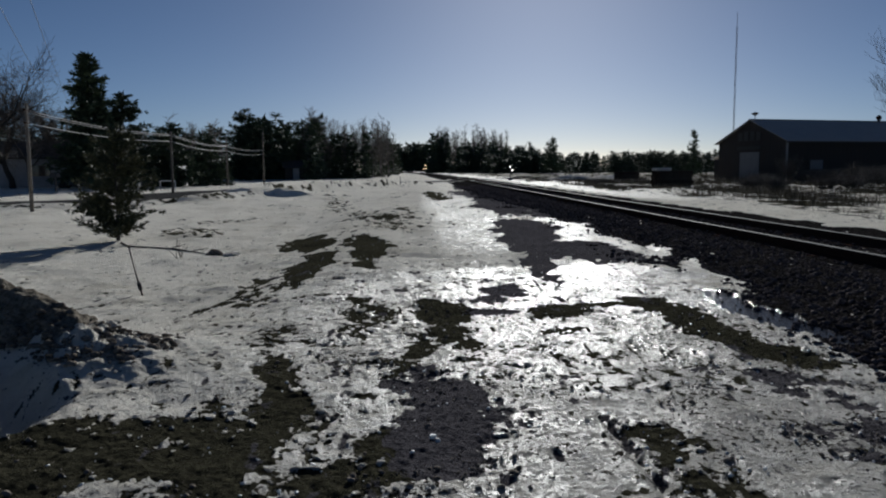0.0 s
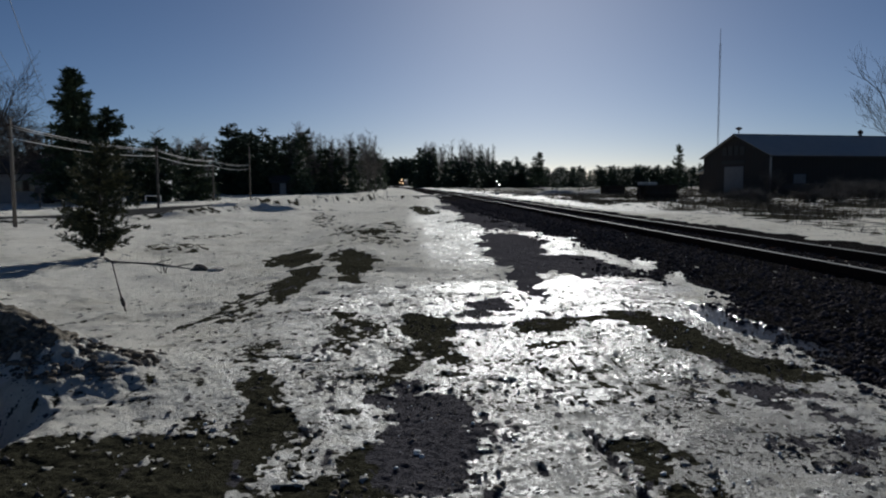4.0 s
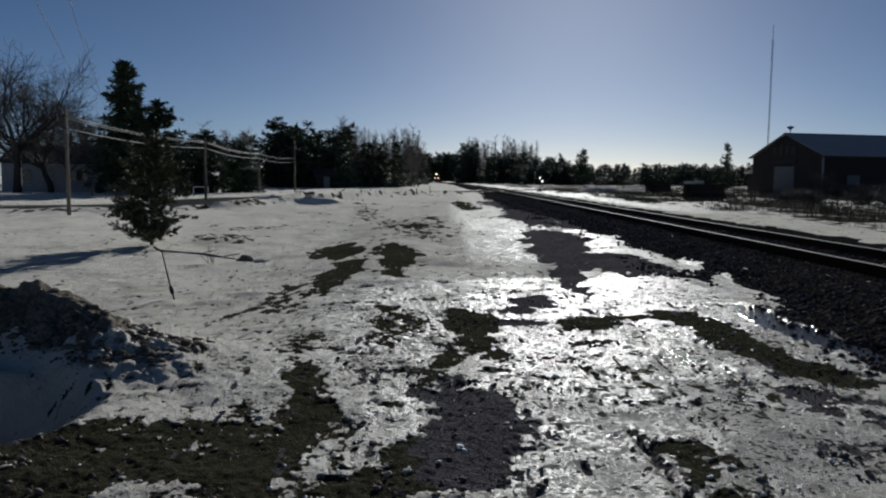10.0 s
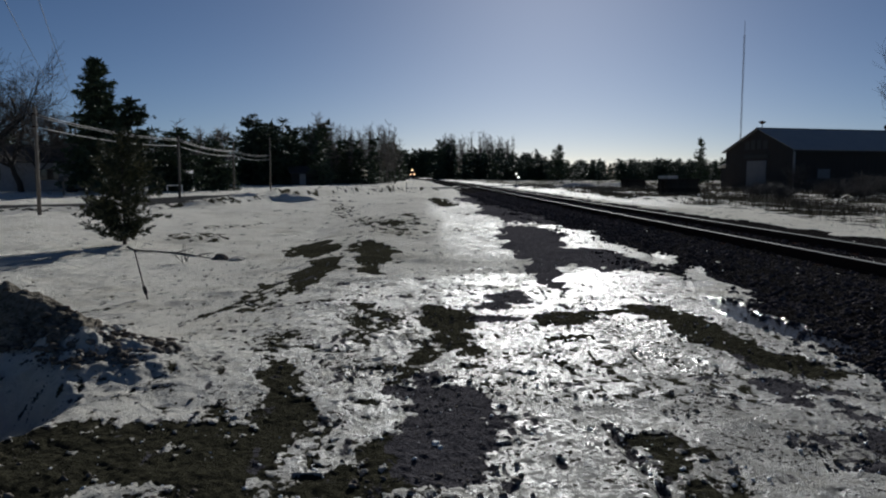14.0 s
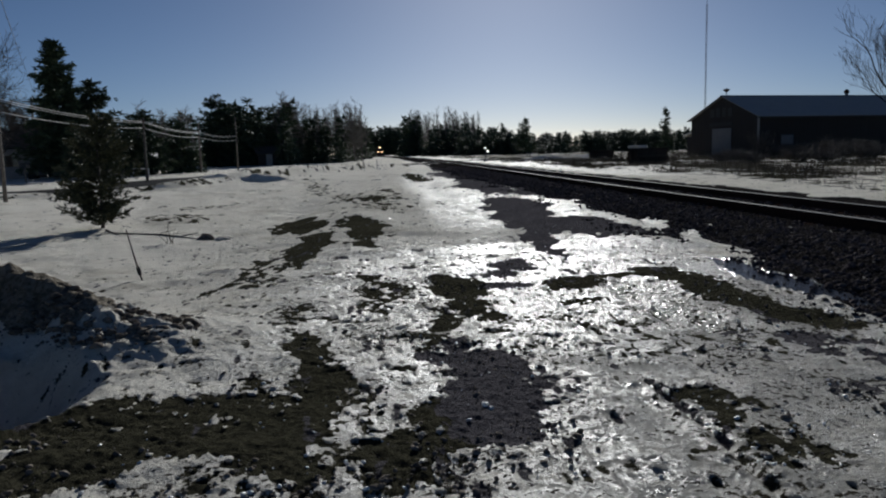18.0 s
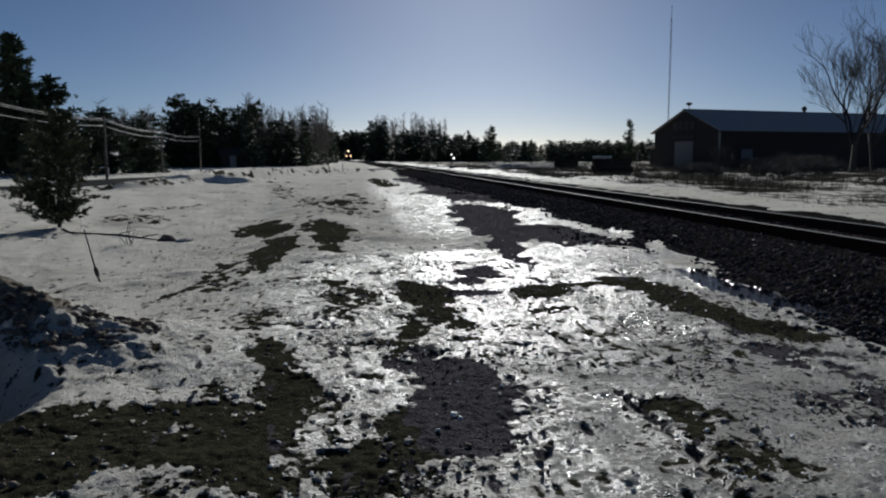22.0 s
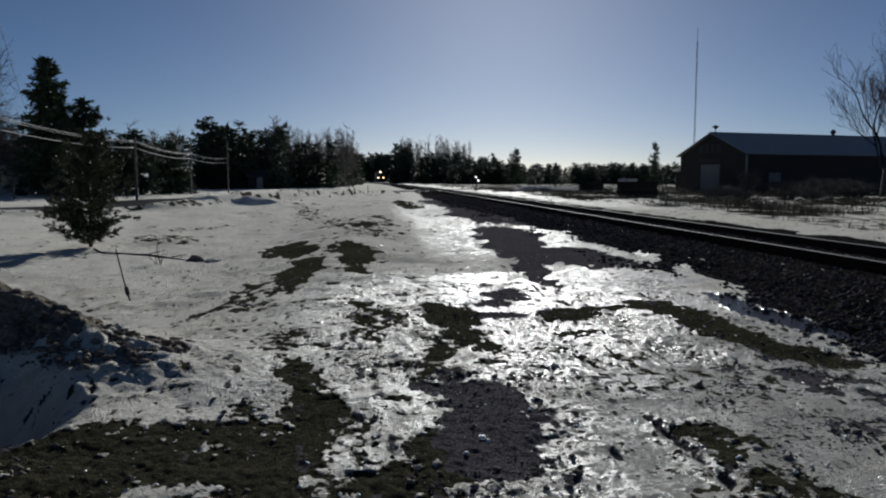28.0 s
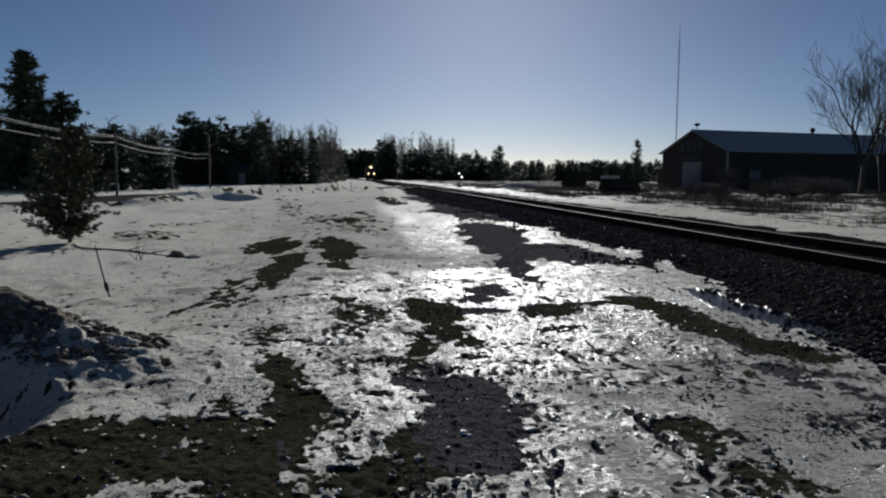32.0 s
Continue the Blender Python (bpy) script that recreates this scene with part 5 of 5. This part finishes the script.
def build_car(m):
    car = thing("parked_car", m, "dark parked car in the shade by the road", "car")
    body = Mesh().prism([(-2.2, 0.35), (2.15, 0.35), (2.25, 0.6), (2.15, 0.85), (1.1, 0.95), (-2.0, 0.98), (-2.25, 0.8)], -0.85, 0.85)
    part("body", body, CAR_PAINT, car)
    part("cabin", Mesh().prism([(-1.7, 0.95), (1.0, 0.94), (0.35, 1.45), (-1.2, 1.48)], -0.72, 0.72), GLASS, car, "dark glass")
    part("roof", Mesh().box((-1.15, -0.7, 1.46), (0.32, 0.7, 1.53), 0.03), CAR_PAINT, car)
    for x in (-1.35, 1.35):
        for y in (-0.84, 0.84):
            w = part("wheel", Mesh().lathe((0, 0, -0.1), [(0.2, 0), (0.32, 0.02), (0.33, 0.1), (0.32, 0.18), (0.2, 0.2)], 14, None), RUBBER, car, at=pose(x, y, 0.33, 90))
            part("rim", Mesh().lathe((0, 0, -0.11), [(0.05, 0), (0.19, 0.005), (0.19, 0.215), (0.05, 0.22)], 10), LOCO_DARK, w)
    for y in (-0.6, 0.6):
        part("headlamp", Mesh().box((2.17, y - 0.18, 0.62), (2.25, y + 0.18, 0.78), 0.02), GLASS, car)


build_car(pose(-27.6, 64.5, 0.12, 0, 0, 12))


def build_roadside():
    box = thing("mailbox", pose(-24.7, 53.5, land_at(-24.7, 53.5)), "grey mailbox on a wooden post by the road", "mailbox")
    part("post", Mesh().box((-0.05, -0.05, -0.1), (0.05, 0.05, 1.0), 0.01), POLE_WOOD, box)
    part("box", Mesh().prism([(-0.22, 1.0), (0.22, 1.0), (0.22, 1.22), (0.12, 1.34), (-0.12, 1.34), (-0.22, 1.22)], -0.3, 0.3), DULL, box)
    frame_ = thing("pipe_frame", pose(-18.3, 57.5, land_at(-18.3, 57.5)), "low white pipe frame standing in the snow", "frame")
    part("rail", Mesh().tube([(-0.55, 0, 0.72), (0.55, 0, 0.72)], 0.035, 8), WHITE_PIPE, frame_)
    for x in (-0.55, 0.55):
        part("upright", Mesh().tube([(x, 0, -0.1), (x, 0, 0.74)], 0.035, 8), WHITE_PIPE, frame_)
    for x, y, h in ((-4.6, 62.0, 0.8), (-1.0, 66.0, 0.9)):
        s = thing("marker_stake", pose(x, y, land_at(x, y) - 0.1), "thin wooden marker stake in the snow bank", "stake", "stakes along the road")
        part("stake", Mesh().box((-0.022, -0.022, 0), (0.022, 0.022, h), 0.005), POLE_WOOD, s)


build_roadside()


def snow_pile(x, y, w, d, h, seed, label, dark=False):
    rng = np.random.default_rng(seed)
    n, k = 48, 18
    v = [(0, 0, h)]
    for i in range(1, k + 1):
        s = i / k
        for j in range(n):
            a = 2 * np.pi * j / n
            q = 1 + 0.22 * float(fbm(np.array([math.cos(a) * 1.3 + seed]), np.array([math.sin(a) * 1.3]), 3, seed)[0])
            up = h * (1 - s ** 1.3) * (1 + 0.9 * float(fbm(np.array([s * 3 * math.cos(a) + 7]), np.array([s * 3 * math.sin(a)]), 5, seed + 3)[0]))
            v.append((math.cos(a) * s * w * q, math.sin(a) * s * d * q, up if i < k else -0.25))
    f = [(0, 1 + j, 1 + (j + 1) % n) for j in range(n)]
    for i in range(k - 1):
        f += [(1 + i * n + j, 1 + (i + 1) * n + j, 1 + (i + 1) * n + (j + 1) % n, 1 + i * n + (j + 1) % n) for j in range(n)]
    ob = new("snow_mound", Mesh().add(v, f).data("snow_mound", SNOW, True))
    ob.matrix_basis = pose(x, y, land_at(x, y))
    return tagged(ob, label, "snow mound", "ploughed snow mounds")


snow_pile(-8.0, 46.5, 2.1, 1.3, 0.40, 3, "ploughed pile of old snow beside the road")
snow_pile(-10.4, 47.0, 1.7, 1.0, 0.32, 5, "low ploughed pile of old snow")
snow_pile(21.5, 98.0, 4.6, 3.4, 0.7, 7, "wide pile of ploughed snow in the open ground")
snow_pile(27.0, 101.0, 4.4, 2.8, 0.55, 9, "low wide pile of ploughed snow")


def tie_stack(m, wide, high, label, cap=True):
    st = thing("tie_stack", m, label, "stack of ties", "stacks of old ties")
    tie = Mesh().box((-1.3, -0.11, 0), (1.3, 0.11, 0.17), 0.015).data("old_tie", TIE_WOOD)
    rng = random.Random(high * 7 + wide)
    for k in range(high):
        for j in range(wide):
            part("old_tie", tie, None, st, at=pose(rng.uniform(-0.12, 0.12), (j - wide / 2) * 0.24, 0.175 * k, 0, 0, rng.uniform(-2, 2)))
    if cap:
        part("snow_cap", Mesh().box((-1.25, -wide * 0.11, 0), (-0.35, wide * 0.1, 0.22), 0.07), SNOW, st, "snow lying on the stack", at=pose(0, 0, 0.175 * high))


tie_stack(pose(20.3, 58.5, land_at(20.3, 58.5), 0, 0, 8), 8, 7, "stack of dark old railway ties with snow on top")
tie_stack(pose(26.6, 93.0, land_at(26.6, 93.0), 0, 0, 20), 7, 6, "far stack of dark old railway ties", False)


def shrub(x, y, tall, wide, seed, label):
    rng = np.random.default_rng(seed)
    s = thing("shrub", pose(x, y, land_at(x, y) - 0.03), label, "shrub", "bushes beyond the track")
    stems, twigs = Mesh(), Mesh()
    for _ in range(int(60 * wide)):
        a, r = rng.uniform(0, 2 * np.pi), rng.uniform(0.1, 1) * wide
        top = np.array([math.cos(a) * r, math.sin(a) * r, tall * rng.uniform(0.6, 1.0)])
        foot = top * (0.25, 0.25, 0)
        mid = (foot + top) / 2 + rng.normal(0, 0.06, 3)
        stems.tube([foot, mid, top], [0.016, 0.011, 0.005], 4, False)
        for _ in range(9):
            q = foot + (top - foot) * rng.uniform(0.3, 1)
            twigs.tube([q, q + rng.normal(0, 0.22, 3) * (1, 1, 0.6) + (0, 0, 0.16)], [0.007, 0.004], 3, False)
    tagged(part("stemwork", stems, BARK, s), kind="stuff")
    tagged(part("twig_crown", twigs, TWIG, s), kind="stuff")


for args in ((35.0, 69.0, 2.7, 1.5, 1), (37.5, 67.0, 1.3, 1.6, 2), (33.0, 55.0, 1.9, 0.8, 3), (36.2, 60.0, 1.5, 1.4, 4), (29.0, 62.0, 1.0, 1.3, 5), (23.0, 47.0, 0.8, 1.2, 6), (27.0, 48.0, 0.9, 1.4, 7), (40.0, 64.0, 1.6, 1.8, 8), (43.5, 66.0, 1.4, 1.9, 9), (38.8, 73.0, 1.2, 1.6, 10), (31.5, 66.0, 0.8, 1.5, 11), (25.5, 56.0, 0.7, 1.5, 12), (30.5, 51.0, 0.9, 1.6, 13), (35.0, 53.0, 1.0, 1.7, 14), (45.5, 70.0, 1.6, 1.8, 15)):
    shrub(*args, "leafless dark shrub among the weeds")


# ---------------------------------------------------------------- signal by the track
def build_signal(x, y, label):
    z = land_at(x, y)
    s = thing("track_signal", pose(x, y, z), label, "signal")
    part("base", Mesh().box((-0.25, -0.25, -0.1), (0.25, 0.25, 0.3), 0.03), DOOR_PAINT, s)
    part("mast", Mesh().tube([(0, 0, 0.25), (0, 0, 1.95)], 0.05, 8), GALV, s)
    part("arm", Mesh().tube([(-0.05, -0.05, 1.7), (0.3, -0.08, 1.3)], 0.03, 6), LOCO_DARK, s)
    # the two lenses glow in place of light glinting off them
    for px, pz, r in ((-0.06, 1.74, 0.09), (0.26, 1.3, 0.11)):
        hood = part("lamp_shield", Mesh().lathe((0, 0, 0), [(0.22, 0), (0.22, 0.02)], 16), LOCO_DARK, s, "black round shield", at=pose(px, -0.12, pz, 90))
        part("lens", Mesh().lathe((0, 0, 0.025), [(r, 0), (r * 0.9, 0.04), (r * 0.5, 0.06)], 12), SIGNAL_GLINT, hood, "glowing lens")


build_signal(12.55, 96.0, "low trackside signal with two small shiny lenses, their glints made to glow")


# ---------------------------------------------------------------- things in the field
def build_field():
    x, y = -3.9, 10.9
    st = thing("marker_rod", pose(x, y, land_at(x, y) - 0.05, 0, -14, 0), "thin dark rod leaning in the snow", "rod")
    part("rod", Mesh().tube([(0, 0, 0), (0, 0, 0.35), (0.015, 0, 0.8)], [0.011, 0.010, 0.007], 6), RUST, st)
    part("sleeve", Mesh().lathe((0, 0, 0.13), [(0.02, 0), (0.03, 0.03), (0.03, 0.1), (0.018, 0.13)], 8), RUBBER, st, "dark rubber sleeve")
    rng = np.random.default_rng(17)
    def rock(wide, deep, high, seed, material, at, label, category):
        n, k = 22, 10
        v = []
        for i in range(k + 1):
            p = math.pi * i / k
            for j in range(n):
                a = 2 * math.pi * j / n
                d = np.array([math.sin(p) * math.cos(a), math.sin(p) * math.sin(a), math.cos(p)])
                w = 1 + 0.55 * float(fbm(np.array([d[0] * 1.6 + d[2]]), np.array([d[1] * 1.6 - d[2] + seed]), 4, seed)[0])
                v.append(np.sign(d) * np.abs(d) ** 0.8 * w * (wide, deep, high))
        f = [(i * n + j, (i + 1) * n + j, (i + 1) * n + (j + 1) % n, i * n + (j + 1) % n) for i in range(k) for j in range(n)]
        ob = new(category.replace(" ", "_"), Mesh().add(v, f).data("boulder", material))
        ob.matrix_basis = at
        tagged(ob, label, category)
    rock(0.17, 0.12, 0.085, 3, CLOD, pose(-4.15, 15.9, land_at(-4.15, 15.9) + 0.03, 0, 8, 20), "dark lump of earth lying on the snow", "boulder")
    rock(0.2, 0.14, 0.07, 9, SNOW, pose(-3.78, 15.75, land_at(-3.78, 15.75) + 0.02, 0, 0, 60), "block of crusted snow beside a dark lump", "snow block")
    for k, (x, y, s) in enumerate(((0.12, 4.24, 0.022), (0.145, 4.18, 0.015))):
        rock(s, s * 0.9, s * 0.8, 20 + k, ICE_CHUNK, pose(x, y, land_at(x, y) + s * 0.4, 0, 0, 40 * k), "pale lump of clear ice lying on the mud", "ice lump")
    # a thin dead branch that lies on the snow between the young pine and the lump
    fallen = thing("fallen_branch", pose(0, 0, 0), "long thin dead branch lying on the snow by the pine", "branch")
    run = [(-7.25, 18.95), (-6.9, 18.4), (-6.2, 17.8), (-5.5, 17.35), (-4.9, 16.9), (-4.45, 16.35)]
    part("stem", Mesh().tube([(x, y, land_at(x, y) + 0.012) for x, y in run], [0.022, 0.022, 0.020, 0.018, 0.014, 0.008], 6), BARK, fallen, "grey bark", True)
    for x, y, dx, dy in ((-5.5, 17.35, 0.25, 0.3), (-4.9, 16.9, 0.32, 0.05)):
        part("side_twig", Mesh().tube([(x, y, land_at(x, y) + 0.035), (x + dx, y + dy, land_at(x + dx, y + dy) + 0.09)], [0.014, 0.006], 5), BARK, fallen)
    # a few dead stalks
    for x, y, h, n in ((-4.85, 15.6, 0.55, 7), (-6.3, 10.2, 0.5, 9), (-4.7, 8.0, 0.35, 6)):
        sh = thing("dead_stalks", pose(x, y, land_at(x, y) - 0.03), "few dead weed stalks poking from the snow", "weeds", "dead stalks in the field")
        for k in range(n):
            a, l = rng.uniform(0, 6.28), rng.uniform(0.1, 0.5)
            top = np.array([math.cos(a) * l * h, math.sin(a) * l * h, h * rng.uniform(0.5, 1)])
            part("stalk", Mesh().tube([(0.02 * k, 0, 0), top * 0.55 + rng.normal(0, 0.02, 3), top], [0.006, 0.005, 0.003], 4, False), WEED, sh)


build_field()


# ---------------------------------------------------------------- train
def build_locomotive():
    """Local: the front looks towards -y, the railhead at z = 0."""
    loco = thing("locomotive", pose(0, 0, 0), "dark red diesel locomotive with three lit headlamps, coming along the track", "locomotive")
    part("underframe", Mesh().box((-1.5, 0.3, 1.0), (1.5, 20.0, 1.45), 0.05), LOCO_DARK, loco)
    part("plow", Mesh().prism([(-1.45, 0.2), (1.45, 0.2), (1.5, 1.0), (-1.5, 1.0)], 0.0, 0.35), LOCO_DARK, loco, "black snow plow")
    part("coupler", Mesh().box((-0.15, -0.55, 0.75), (0.15, 0.1, 1.05), 0.04), LOCO_DARK, loco)
    for x in (-1.3, 1.3):
        part("step", Mesh().box((x - 0.2, 0.35, 0.35), (x + 0.2, 0.75, 0.42), 0.01).box((x - 0.2, 0.35, 0.7), (x + 0.2, 0.75, 0.77), 0.01), LOCO_DARK, loco)
        part("handrail", Mesh().tube([(x, 0.4, 1.45), (x, 0.4, 2.5), (x, 2.6, 2.5)], 0.025, 6), TRIM, loco)
    nose = part("nose", Mesh().prism([(-0.9, 1.45), (0.9, 1.45), (0.9, 2.55), (0.6, 2.8), (-0.6, 2.8), (-0.9, 2.55)], 1.0, 2.7), LOCO_PAINT, loco)
    part("stripe", Mesh().box((-0.85, 0.985, 1.75), (0.85, 1.0, 1.95)), TRIM, nose, "pale stripe across the nose")
    cab = part("cab", Mesh().prism([(-1.5, 1.45), (1.5, 1.45), (1.5, 3.9), (1.05, 4.35), (-1.05, 4.35), (-1.5, 3.9)], 2.7, 5.0), LOCO_PAINT, loco)
    for x0, x1 in ((-1.3, -0.75), (-0.68, -0.06), (0.06, 0.68), (0.75, 1.3)):
        part("windscreen", Mesh().box((x0, 2.67, 3.05), (x1, 2.7, 3.7), 0.01), GLASS, cab)
    part("hood", Mesh().prism([(-0.95, 1.45), (0.95, 1.45), (0.95, 3.9), (0.7, 4.2), (-0.7, 4.2), (-0.95, 3.9)], 5.0, 19.6), LOCO_PAINT, loco)
    for x in (-0.7, 0.7):
        part("number_board", Mesh().box((x - 0.3, 2.64, 3.95), (x + 0.3, 2.7, 4.2), 0.01), TRIM, cab)
    part("fuel_tank", Mesh().box((-1.35, 7.6, 0.35), (1.35, 12.6, 1.0), 0.1), LOCO_DARK, loco)
    part("exhaust_stack", Mesh().lathe((0, 11, 4.2), [(0.25, 0), (0.25, 0.25)], 10), LOCO_DARK, loco)
    for y0 in (2.2, 13.8):
        truck = part("truck", Mesh().box((-1.2, y0, 0.45), (1.2, y0 + 4.0, 0.95), 0.08), LOCO_DARK, loco)
        for k in range(3):
            for s in (-0.76, 0.76):
                part("wheel", Mesh().lathe((0, 0, -0.06), [(0.4, 0), (0.5, 0.01), (0.5, 0.1), (0.53, 0.11), (0.53, 0.13)], 18), STEEL, truck, at=pose(s, y0 + 0.4 + 1.6 * k, 0.5, 0, 90, 0))
    lamp = [(0.02, 0.0), (0.23, 0.01), (0.25, 0.06), (0.25, 0.16)]
    for name, x, z, mat, y, r in (("headlight", 0.0, 4.2, HEADLIGHT, 2.55, 1.25), ("ditch_light", -0.95, 2.0, DITCH_LIGHT, 0.45, 1.0), ("ditch_light", 0.95, 2.0, DITCH_LIGHT, 0.45, 1.0)):
        case = part(name, Mesh().lathe((0, 0, -0.16), [(0.3 * r, 0), (0.3 * r, 0.2), (0.26 * r, 0.22)], 16), LOCO_DARK, loco, at=pose(x, y, z, 90))
        part("lens", Mesh().lathe((0, 0, 0.065), [(0.26 * r, 0), (0.22 * r, 0.05), (0.1 * r, 0.08)], 16), mat, case, "glowing lens")
    return loco


LOCO = build_locomotive()


def train_pose(y):
    dx = float(track_x(y + 8) - track_x(y - 2)) / 10
    return pose(float(track_x(y)), y, RAIL_TOP, 0, 0, -math.degrees(math.atan(dx)))


def motions():
    """The train comes on at an even pace."""
    rows = []
    for k in range(0, 33):
        rows.append((float(k), train_pose(260.0 + 8.5 * (32 - k))))
    walk(LOCO, rows)


motions()
